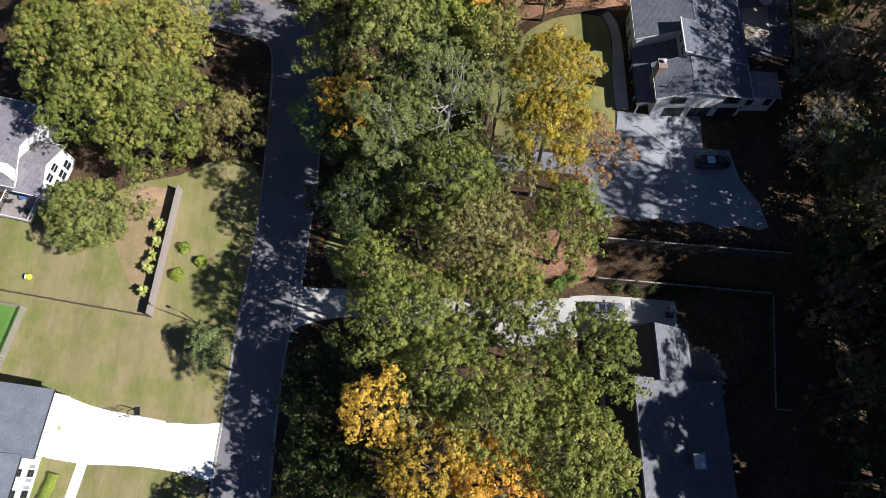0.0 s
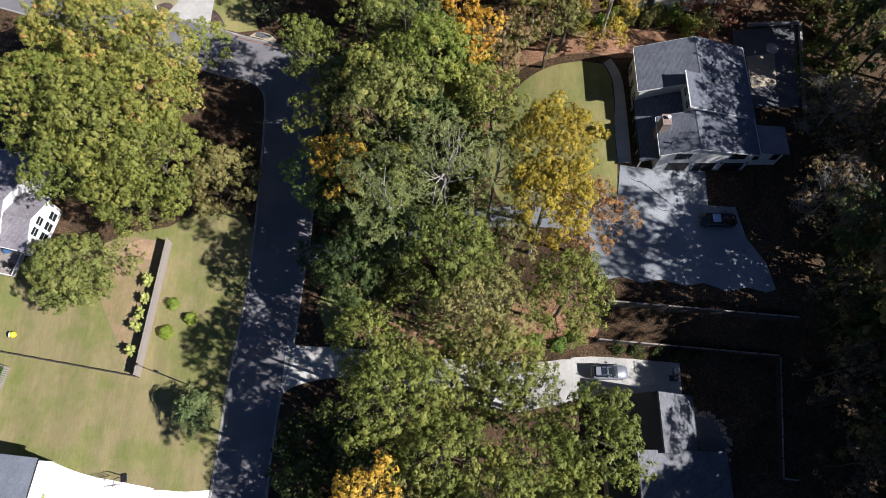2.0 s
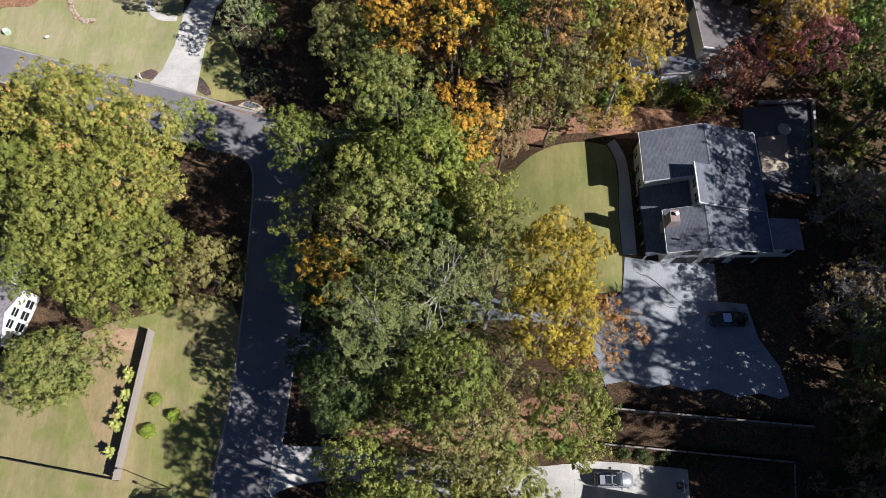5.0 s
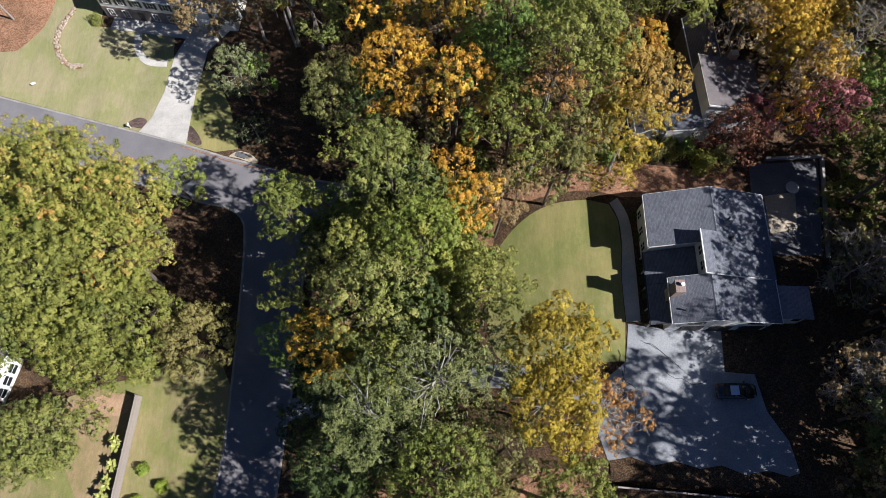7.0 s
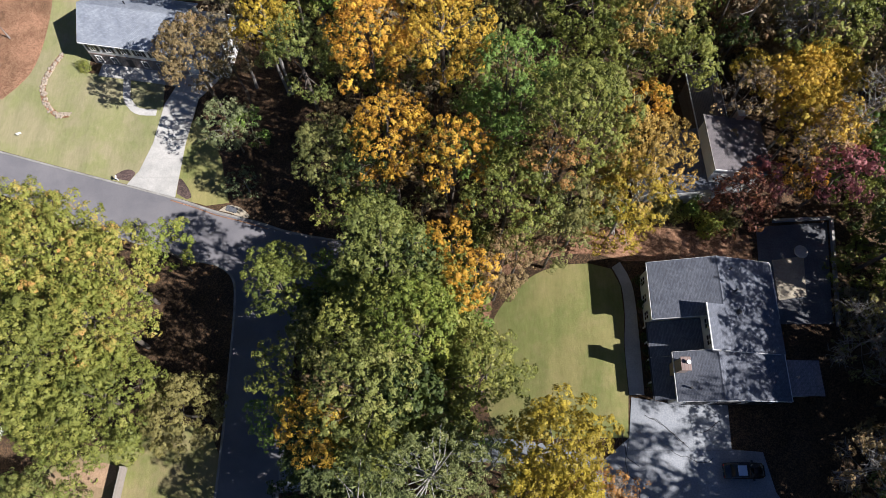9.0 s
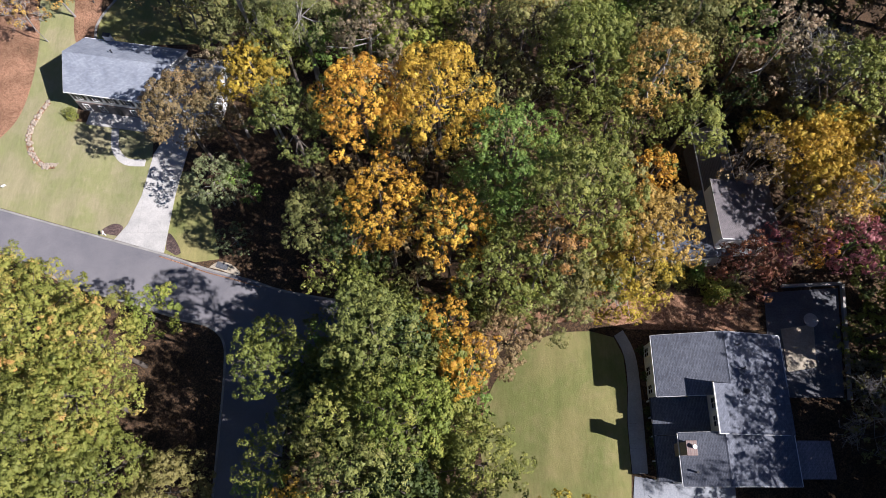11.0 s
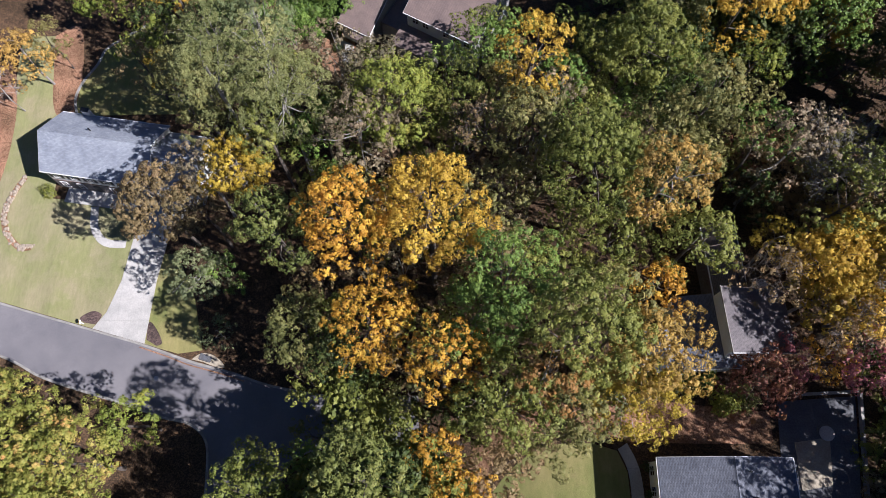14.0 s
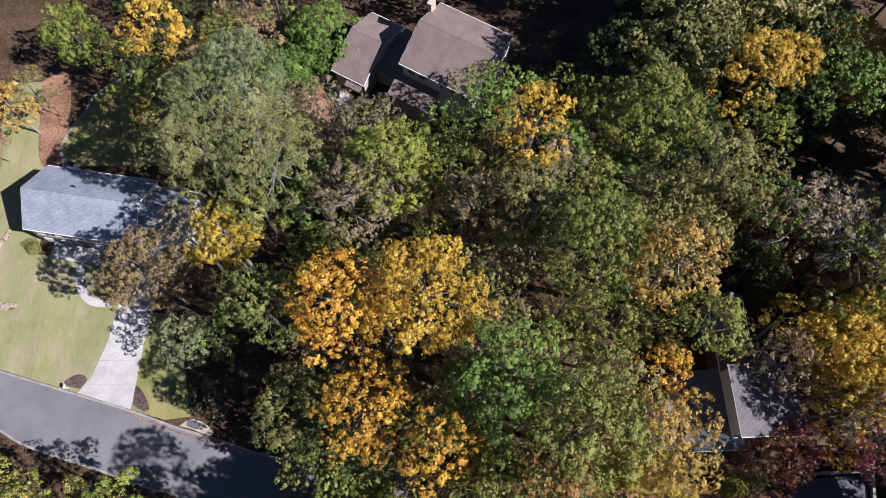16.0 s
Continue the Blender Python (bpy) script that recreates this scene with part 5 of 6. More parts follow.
# tall trees on the east side, which shade the parking court
tree("brown", 59.0, 92.0, 26.0, 4.4, 14.0, leaf=0.34, rich=0.7)
tree("bareyellow", 47.2, 80.8, 29.0, 3.6)
tree("olive", 60.0, 19.5, 46.0, 4.2, 16.0, leaf=0.4, rich=0.95)
tree("brown", 60.5, 25.5, 48.0, 4.2, 16.0, leaf=0.4, rich=0.95)
tree("olive", 60.0, 31.5, 48.0, 4.0, 16.0, leaf=0.4, rich=0.95)
tree("olive", 58.0, 30.0, 39.0, 4.0, 18.0, leaf=0.4, rich=0.95)
tree("brown", 59.0, 40.0, 27.0, 4.0, 14.0, leaf=0.4, rich=0.95)
tree("olive", 52.5, 26.0, 34.0, 4.0, 19.0, leaf=0.4, rich=0.95)
tree("brown", 52.5, 31.0, 30.0, 4.0, 17.0, leaf=0.4, rich=0.95)
tree("olive", 53.5, 35.5, 26.0, 4.2, 14.0, leaf=0.4, rich=0.95)
tree("brown", 53.5, 46.0, 23.0, 3.4, 11.0, leaf=0.4, rich=0.95)
tree("olive", 57.5, 45.5, 28.0, 4.0, 15.0, leaf=0.4, rich=0.95)
tree("bareyellow", 55.0, 50.5, 29.0, 4.2, leaf=0.44, rich=0.45)
tree("olive", 61.0, 24.0, 38.0, 5.5, leaf=0.44, rich=0.45)
tree("brown", 62.0, 31.0, 39.0, 5.5, leaf=0.44, rich=0.45)
tree("green", 63.0, 38.0, 30.0, 4.6, leaf=0.44, rich=0.45)
tree("brown", 63.0, 46.0, 39.0, 5.5, leaf=0.44, rich=0.45)
tree("bareyellow", 66.0, 80.0, 36.0, 6.0, leaf=0.44, rich=0.45)
tree("olive", 46.0, 134.0, 34.0, 7.0, leaf=0.42, rich=0.9)
tree("olive", 33.0, 126.0, 34.0, 6.0, leaf=0.42, rich=1.0)
tree("dark", 38.0, 141.0, 32.0, 5.0, leaf=0.42, rich=0.9)
tree("dark", 14.0, 148.0, 28.0, 7.0, leaf=0.42, rich=0.5)
tree("green", 3.0, -8.0, 30.0, 6.0, leaf=0.42, rich=0.5)
tree("green", 14.0, -6.0, 29.0, 5.5, leaf=0.42, rich=0.5)

# tall dense trees, mostly out of view, added to shade the back yard from the east
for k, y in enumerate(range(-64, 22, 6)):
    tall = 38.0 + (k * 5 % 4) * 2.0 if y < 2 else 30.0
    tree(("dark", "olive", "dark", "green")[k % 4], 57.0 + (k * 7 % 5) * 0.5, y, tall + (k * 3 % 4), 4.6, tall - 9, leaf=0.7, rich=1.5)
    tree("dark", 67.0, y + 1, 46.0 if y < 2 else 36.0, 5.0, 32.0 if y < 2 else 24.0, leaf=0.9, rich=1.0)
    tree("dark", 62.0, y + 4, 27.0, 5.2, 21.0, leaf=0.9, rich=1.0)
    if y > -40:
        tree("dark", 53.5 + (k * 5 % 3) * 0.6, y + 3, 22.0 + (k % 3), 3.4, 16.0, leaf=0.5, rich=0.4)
tree("bareyellow", 57.0, 5.5, 40.0, 3.6, leaf=0.36, rich=0.9)
tree("bareyellow", 58.0, 10.0, 37.0, 3.2, leaf=0.36, rich=0.9)
tree("brown", 51.5, -2.0, 14.0, 2.6, 8.0)
tree("olive", 52.0, 14.0, 15.0, 2.6, 8.0)
# and the patio behind the terrace house
for y in (46, 52):
    tree("dark", 59.0 + (y % 4) * 0.5, y, 30.0, 4.2, 19.0, leaf=0.7, rich=0.4)
    tree("dark", 67.0, y, 42.0 if y < 66 else 38.0, 5.0, 24.0, leaf=0.8, rich=0.4)
for k, y in enumerate((43, 48, 53, 58, 63, 68)):
    tree("bareyellow", 56.0 + (k * 3 % 5) * 0.6, y, 40.5, 4.2, 16.0, leaf=0.3, rich=0.9)
    tree("bareyellow", 64.0 + (k * 2 % 3), y + 2, 41.0, 4.6, 20.0, leaf=0.34, rich=0.8 if y < 58 else 0.5)
tree("dark", 60.5, 68.5, 28.0, 3.6, 14.0, leaf=0.6, rich=1.3)
tree("dark", 66.0, 64.0, 33.0, 3.8, 15.0, leaf=0.6, rich=1.3)
tree("dark", 57.8, 72.4, 21.0, 2.6, 10.0, leaf=0.4, rich=1.2)
tree("bare", 52.8, 83.0, 33.0, 3.8)
tree("bareyellow", 39.6, 86.6, 29.0, 2.9, 14.0)
tree("gold", 48.2, 81.5, 28.0, 2.8)
# unseen tree rows added as a wall of shade for the north-east wood
for y in range(90, 156, 6):
    tree("dark", 72.0 + y % 4, y, 42.0, 5.2, 26.0, leaf=0.8, rich=1.3)
    tree("dark", 79.0, y + 3, 46.0, 5.2, 26.0, leaf=0.8, rich=1.0)
tree("dark", -9.0, 33.0, 19.0, 3.4, 12.0, leaf=0.32, rich=0.8)
tree("dark", -8.0, 39.0, 20.0, 3.4, 12.0, leaf=0.32, rich=0.8)
tree("green", -3.0, 30.0, 24.0, 3.2, 12.0, leaf=0.3, rich=0.8)
tree("dark", -9.5, 14.0, 16.0, 3.0, 11.0, leaf=0.32, rich=0.8)
tree("green", 56.8, 68.1, 16.0, 4.0, 9.0)
tree("green", -18.6, 105.4, 27.0, 3.2)
tree("yellow", -23.2, 102.0, 21.0, 2.7)
# row added to block the sun on the street
for k, y in enumerate(range(45, 68, 5)):
    tree(("green", "dark", "olive")[k % 3], -5.0 + (k * 5 % 3) * 1.7, y, 27.0 + (k * 7 % 4), 3.3, 18.0, leaf=0.36, rich=1.7)
tree("dark", 61.5, 121.5, 20.0, 3.6, 13.0)
tree("dark", 57.5, 125.0, 20.0, 3.4, 13.0)
tree("brown", 65.0, 117.0, 21.0, 3.6, 13.0)
for k, (x, y) in enumerate([(62.0, 127.5), (66.0, 131.0), (70.0, 126.0), (60.0, 132.0), (70.0, 113.0), (66.0, 122.5)]):
    tree(("dark", "brown", "olive")[k % 3], x, y, 17.0 + k % 3, 3.4, 13.0, leaf=0.36, rich=0.9)
# row of dark trees, nearly out of view, added to keep the wood east of the court dark
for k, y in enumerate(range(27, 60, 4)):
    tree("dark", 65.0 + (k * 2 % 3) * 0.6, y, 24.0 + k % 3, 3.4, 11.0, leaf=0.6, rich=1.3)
# dark-leaved trees added behind the brown house; their shadow and colour make its deep shade
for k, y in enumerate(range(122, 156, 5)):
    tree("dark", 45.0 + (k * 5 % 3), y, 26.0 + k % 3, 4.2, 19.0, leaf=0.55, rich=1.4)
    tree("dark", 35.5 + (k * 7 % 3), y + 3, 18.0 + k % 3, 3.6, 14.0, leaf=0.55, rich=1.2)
# the wooded slope east of the terrace house
for k, (x, y) in enumerate([(57.5, 76.5), (61.5, 72.5), (61.0, 81.0), (66.5, 77.5), (57.0, 86.5), (64.5, 87.0), (70.5, 83.5)]):
    tree(("green", "green", "dark", "emerald")[k % 4], x, y, 18.0 + (k * 5 % 4), 3.4, 12.0, leaf=0.3, rich=0.9)
# mid-height trees added to shade the bend of the street
for k, y in enumerate(range(44, 68, 4)):
    tree(("dark", "green", "dark", "olive")[k % 4], -13.0 + (k * 5 % 4) * 1.6, y, 18.0 + (k * 7 % 5), 3.5, 14.0, leaf=0.36, rich=1.7)

# hidden dense trees under the tall ones, added to keep the street in shade
for k, y in enumerate(range(42, 76, 4)):
    tree("green", -8.5 + (k * 7 % 5) * 1.1, y, 19.0 + (k * 3 % 4), 3.6, 15.0, leaf=0.42, rich=1.8)
    tree("green", 0.5 + (k * 5 % 4), y + 2 if y < 62 else 62 + (y % 5), 22.0 + (k * 3 % 4), 3.4, 14.0, leaf=0.42, rich=1.8)
# low dark-leaved trees added to darken the verge
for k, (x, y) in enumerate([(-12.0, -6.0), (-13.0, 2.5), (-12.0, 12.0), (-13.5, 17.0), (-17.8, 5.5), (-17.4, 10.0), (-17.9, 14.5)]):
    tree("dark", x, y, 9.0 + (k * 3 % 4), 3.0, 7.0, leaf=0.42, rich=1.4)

# low trees added to shade and cover the driveway where it meets the street
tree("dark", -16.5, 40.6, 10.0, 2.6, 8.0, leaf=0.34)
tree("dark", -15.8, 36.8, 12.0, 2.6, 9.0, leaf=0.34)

# ---- smaller trees that close the wood ----
TAKEN = [(o.location.x, o.location.y) for o in scene.objects if o.get("category") == "tree"]
KEEP_CLEAR = [(-100, -41, -60, 46), (-33.5, -20, -60, 81), (-60, -33, 72, 108), (7, 26, 45, 71), (26, 54.5, 46, 76), (19.5, 45, 33, 52), (12, 37, 17, 27.5), (19, 38, -20, 22), (26, 45.5, 76, 97), (-60, -32, 102, 120), (-19, 16, 125, 148), (-14, 1, 16, 25), (10, 34, 128, 146), (46, 64, 107, 118), (-35, -16, 76, 99)]


def clear(x, y, margin=1.5):
    return not any(a - margin < x < b + margin and c - margin < y < d + margin for a, b, c, d in KEEP_CLEAR)


def fill(x0, x1, y0, y1, count, looks, heights, sizes, gap, seed):
    r = random.Random(seed)
    made = 0
    for _ in range(count * 30):
        x, y = r.uniform(x0, x1), r.uniform(y0, y1)
        if made < count and clear(x, y) and all((x - a) ** 2 + (y - b) ** 2 > gap * gap for a, b in TAKEN):
            h_fill = r.uniform(*heights)
            tree(r.choice(looks), x, y, land(x, y) + h_fill, r.uniform(*sizes), low=h_fill * 0.75, leaf=0.31, rich=0.7)
            TAKEN.append((x, y))
            made += 1


fill(-12, 19, -14, 43, 18, ["green", "dark", "olive", "dark"], (8, 16), (2.4, 3.6), 3.0, 11)
fill(-14, 8, 46, 76, 16, ["green", "dark", "olive", "emerald"], (8, 17), (2.4, 3.6), 3.0, 12)
fill(-32, 62, 78, 150, 120, ["green", "dark", "brown", "green", "greybrown", "olive", "emerald"], (14, 24), (3.0, 4.4), 3.2, 13)
fill(49, 62, -20, 75, 40, ["dark", "brown", "dark", "bareyellow"], (8, 17), (2.6, 4.0), 3.2, 14)
fill(40, 64, 72, 112, 18, ["brown", "dark", "redbrown", "olive"], (8, 16), (2.6, 3.6), 3.2, 16)
fill(49, 62, -24, 26, 8, ["dark", "brown"], (7, 12), (2.4, 3.6), 3.4, 15)
fill(-44, -31, 121, 150, 12, ["olive", "dark", "brown", "lime"], (10, 18), (2.6, 3.8), 3.2, 17)

# ---- fences and walls ----


def run_of(p, q):
    d = Vector(q) - Vector(p)
    return d.length, math.degrees(math.atan2(d.y, d.x))


def share(name, mesh_ob, parent, m):
    ob = new(name, mesh_ob.data)
    ob.parent = parent
    ob.matrix_basis = m
    return ob


def board_fence(p, q, height=1.8, pitch=0.16, label="tall weathered grey board fence", material=FENCE_WOOD, board=0.165):
    length, turn = run_of(p, q)
    f = empty("fence", p[0], p[1], land(*p), turn, label, "fence")
    first = None
    for k in range(int(length / pitch)):
        if first is None:
            first = part("slat", box(-board / 2, board / 2, -0.013, 0.013, 0.05, height), material, f)
            first.matrix_basis = pose(pitch / 2, 0.06, 0)
        else:
            share("slat", first, f, pose(pitch * (k + 0.5), 0.06 + 0.006 * math.sin(k * 7.3), 0.03 * math.sin(k * 3.1)))
    post = None
    for k in range(int(length / 2.4) + 1):
        if post is None:
            post = part("post", box(-0.05, 0.05, -0.05, 0.045, -0.4, height + 0.08, 0.01), material, f)
        else:
            share("post", post, f, pose(min(k * 2.4, length), 0, 0))
    for z in (0.35, height * 0.55, height - 0.2):
        part("rail", box(0, length, -0.045, -0.005, z, z + 0.09), material, f)
    return f


def rail_fence(p, q, height=1.15, label="low dark split-rail fence across the lawn"):
    length, turn = run_of(p, q)
    f = empty("fence", p[0], p[1], land(*p), turn, label, "fence")
    post = None
    for k in range(int(length / 2.4) + 1):
        if post is None:
            post = part("post", box(-0.07, 0.07, -0.07, 0.07, -0.4, height + 0.1, 0.015), DARK_WOOD, f)
        else:
            share("post", post, f, pose(k * 2.4, 0, 0))
    for z in (0.25, 0.6, height - 0.15):
        part("rail", box(0, length, -0.035, 0.035, z, z + 0.12), DARK_WOOD, f)
    return f


board_fence((-40.35, 43.8), (-42.05, 23.7), 2.4, 0.172)
rail_fence((-42.2, 23.7), (-66.0, 27.9))
rail_fence((-66.0, 27.9), (-90.0, 32.0))
board_fence((-60.5, 25.0), (-62.6, 14.4), 1.5, 0.3, "grey picket fence around a green yard", FENCE_WOOD, 0.16)
board_fence((-80.0, 28.0), (-60.6, 25.1), 1.5, 0.3, "grey picket fence around a green yard", FENCE_WOOD, 0.16)


def sleeper_wall(p, q, z0, z1, label, bay=2.6):
    """A timber retaining wall: lying beams between dark posts, with a pale plank on top."""
    length, turn = run_of(p, q)
    f = empty("retaining_wall", p[0], p[1], z0, turn, label, "wall")
    h = z1 - z0
    rows = max(2, round(h / 0.25))
    n = max(1, round(length / bay))
    for k in range(n):
        a, b = length * k / n, length * (k + 1) / n
        for r in range(rows):
            part("beam", box(a + 0.1, b - 0.1, -0.09, 0.09 - 0.012 * (r % 2), -0.5 * (r == 0) + h * r / rows, h * (r + 1) / rows - 0.015), DARK_WOOD, f)
        part("cap_plank", box(a + 0.12, b - 0.12, -0.1, 0.1, h + 0.004, h + 0.05, 0.012), FENCE_WOOD, f, "pale grey cap plank")
    for k in range(n + 1):
        part("post", box(length * k / n - 0.09, length * k / n + 0.09, -0.14, 0.12, -0.6, h + 0.03), DARK_WOOD, f)
    return f


sleeper_wall((21.9, 31.9), (46.2, 29.7), 9.1, 11.75, "timber retaining wall with pale cap planks below the parking court")
sleeper_wall((21.5, 28.05), (45.6, 25.8), 4.9, 6.3, "low timber retaining wall with pale cap planks beside the driveway")
sleeper_wall((45.7, 25.7), (43.4, 10.1), 4.8, 6.2, "timber retaining wall at the back of a shaded yard")
sleeper_wall((43.5, 10.2), (45.6, 10.0), 4.8, 5.8, "short timber return of a retaining wall")


def low_wall(p, q, height=0.55, label="low grey concrete wall round a patio"):
    length, turn = run_of(p, q)
    f = empty("garden_wall", p[0], p[1], land(*p), turn, label, "wall")
    n = max(1, round(length / 1.2))
    for k in range(n):
        part("block", box(length * k / n + 0.006, length * (k + 1) / n - 0.006, -0.14, 0.14, -0.3, height), OLD_CONCRETE, f)
    part("coping", box(-0.05, length + 0.05, -0.19, 0.19, height + 0.003, height + 0.08, 0.015), KERB, f)


low_wall((46.5, 75.0), (54.2, 75.4))
low_wall((54.4, 75.2), (52.4, 60.5))


def stone_edge(points, count, seed, size=0.5, label="curved border of rough tan field stones on the lawn"):
    r = random.Random(seed)
    line = spline(points, 12)
    top = empty("stone_border", line[0][0], line[0][1], land(*line[0]), 0, label, "stone border")
    for k in range(count):
        u = k / count * (len(line) - 1)
        a, b = Vector(line[int(u)]), Vector(line[min(int(u) + 1, len(line) - 1)])
        c = a.lerp(b, u - int(u)) + Vector((r.uniform(-0.4, 0.4), r.uniform(-0.4, 0.4)))
        bm = bmesh.new()
        bmesh.ops.create_icosphere(bm, subdivisions=1, radius=size * r.uniform(0.45, 0.85))
        for v in bm.verts:
            v.co *= r.uniform(0.75, 1.15)
            v.co.z *= 0.6
        s = part("stone", bm, STONE, top)
        s.matrix_basis = pose(c.x - line[0][0], c.y - line[0][1], 0.12, 0, 0, r.uniform(0, 360))


stone_edge([(-62.0, 109.6), (-63.2, 106.9), (-63.9, 103.8), (-63.0, 100.6), (-60.6, 98.1), (-58.6, 98.0)], 120, 3, 0.42)
kerb_run(spline([(-47.5, 138.2), (-49.8, 136.4), (-53.4, 133.4), (-54.2, 130.7), (-56.2, 126.8), (-56.8, 123.6), (-55.9, 120.6)], 6), 0.0, KERB, "path_edging", 0.42, 0.14)
stone_edge([(33.4, 18.6), (36.6, 17.6), (37.7, 14.6), (36.9, 12.2)], 26, 7, 0.5, "border of rough grey stones round a shaded patio")

# ---- vehicles ----


def loft(sections):
    """A closed skin through rings of points."""
    bm = bmesh.new()
    rings = [[bm.verts.new(p) for p in ring] for ring in sections]
    n = len(rings[0])
    for a, b in zip(rings, rings[1:]):
        for k in range(n):
            bm.faces.new((a[k], a[(k + 1) % n], b[(k + 1) % n], b[k]))
    bm.faces.new(rings[0][::-1])
    bm.faces.new(rings[-1])
    bmesh.ops.recalc_face_normals(bm, faces=bm.faces[:])
    return bm


def car(name, x, y, z, turn, paint, label, length=4.9, width=1.9, suv=True, top=None):
    """A car that looks along its own +x."""
    c = empty(name, x, y, z, turn, label, "car")
    L, W = length / 2, width / 2
    roof = 1.72 if suv else 1.45

    def ring(px, w, lo, hi, tuck=0.9):
        return [(px, -w, lo + 0.15), (px, -w * 0.92, lo), (px, w * 0.92, lo), (px, w, lo + 0.15), (px, w, hi - 0.16), (px, w * tuck, hi), (px, -w * tuck, hi), (px, -w, hi - 0.16)]
    tail = 1.02 if suv else 0.98
    smooth(part("body", loft([ring(-L, W * 0.8, 0.42, tail - 0.12), ring(-L + 0.12, W * 0.93, 0.3, tail), ring(-L * 0.55, W, 0.26, 1.04), ring(L * 0.25, W, 0.26, 1.03), ring(L * 0.62, W * 0.98, 0.26, 0.98), ring(L - 0.28, W * 0.9, 0.28, 0.86), ring(L, W * 0.66, 0.4, 0.7)]), paint, c))
    back = -L + (0.18 if suv else 0.75)
    front = L * 0.36
    cabin = [(back, W * 0.82, 1.0), (back + (0.3 if suv else 0.75), W * 0.74, roof - 0.06), (0.0, W * 0.76, roof), (front - 0.75, W * 0.74, roof - 0.05), (front + 0.18, W * 0.84, 1.0)]
    smooth(part("cabin_glass", loft([[(px, -w, 0.95), (px, w, 0.95), (px, w * 0.98, max(1.0, t - 0.05)), (px, w * 0.9, t), (px, -w * 0.9, t), (px, -w * 0.98, max(1.0, t - 0.05))] for px, w, t in cabin]), GLASS, c, "dark tinted glass"))
    r0, r1 = cabin[1][0] - 0.03, cabin[3][0] - 0.06
    part("roof_panel", box(r0, r1, -W * 0.6, W * 0.6, roof - 0.05, roof + 0.025, 0.02), top or paint, c)
    if not top:
        part("sunroof", box(-0.35, 0.2, -W * 0.5, W * 0.5, roof + 0.02, roof + 0.034), GLASS, c)
    if not top:
        part("rear_sunroof", box(-1.3, -0.55, -W * 0.5, W * 0.5, roof + 0.02, roof + 0.034), GLASS, c)
    for s in (-1, 1):
        for px, t in ((back + 0.12, 0.12), (-0.35, 0.1), (front - 0.35, 0.1)):
            part("pillar", loft([[(px - t, s * W * 0.85, 0.98), (px + t, s * W * 0.85, 0.98), (px + t, s * W * 0.8, 0.98), (px - t, s * W * 0.8, 0.98)], [(px - t - 0.12 * (px > 0), s * W * 0.75, roof - 0.02), (px + t - 0.12 * (px > 0), s * W * 0.75, roof - 0.02), (px + t - 0.12 * (px > 0), s * W * 0.7, roof - 0.02), (px - t - 0.12 * (px > 0), s * W * 0.7, roof - 0.02)]]), paint, c)
        if suv:
            part("roof_rail", box(r0 + 0.2, r1 - 0.2, s * W * 0.62 - 0.025, s * W * 0.62 + 0.025, roof + 0.03, roof + 0.09, 0.01), CHROME, c)
        part("mirror", box(front - 0.1, front + 0.12, s * W * 0.98, s * (W + 0.22), 0.98, 1.14, 0.03), paint, c)
        part("headlight", box(L - 0.42, L - 0.14, s * W * 0.5, s * W * 0.84, 0.66, 0.8, 0.03), LAMP_GLASS, c)
        part("tail_light", box(-L - 0.01, -L + 0.1, s * W * 0.55, s * W * 0.8, 0.72, 0.9, 0.02), RED_LENS, c)
        for px in (-L * 0.6, L * 0.62):
            wh = part("wheel", tube([(0, -0.11, 0), (0, -0.09, 0), (0, 0.09, 0), (0, 0.11, 0)], [0.3, 0.35, 0.35, 0.3], 18), RUBBER, c)
            wh.matrix_basis = pose(px, s * (W - 0.12), 0.35)
            part("rim", tube([(0, -0.12, 0), (0, 0.12, 0)], [0.21, 0.21], 14), METAL, wh)
    if suv:
        for px in (-0.5, -1.2):
            part("cross_bar", box(px - 0.03, px + 0.03, -W * 0.62, W * 0.62, roof + 0.09, roof + 0.12), CHROME, c)
    part("number_plate", box(-L - 0.02, -L + 0.01, -0.16, 0.16, 0.6, 0.7), WHITE, c)
    return c


car("suv", 22.75, 23.7, land(22.75, 23.7) + 0.08, 0, SILVER_PAINT, "silver sport utility car parked on a pale driveway", 4.9, 1.92, True)
# The roof panel's pale blue stands for sky reflected in roof and glass.
car("car", 37.4, 42.95, land(37.4, 42.95) + 0.08, 0, BLACK_PAINT, "black car with a roof coloured like reflected sky, parked in dappled shade", 4.9, 1.9, False, plain("sky_reflection_blue", (0.42, 0.52, 0.68), 0.3, 0.2, 0.5))

# ---- street and garden things ----


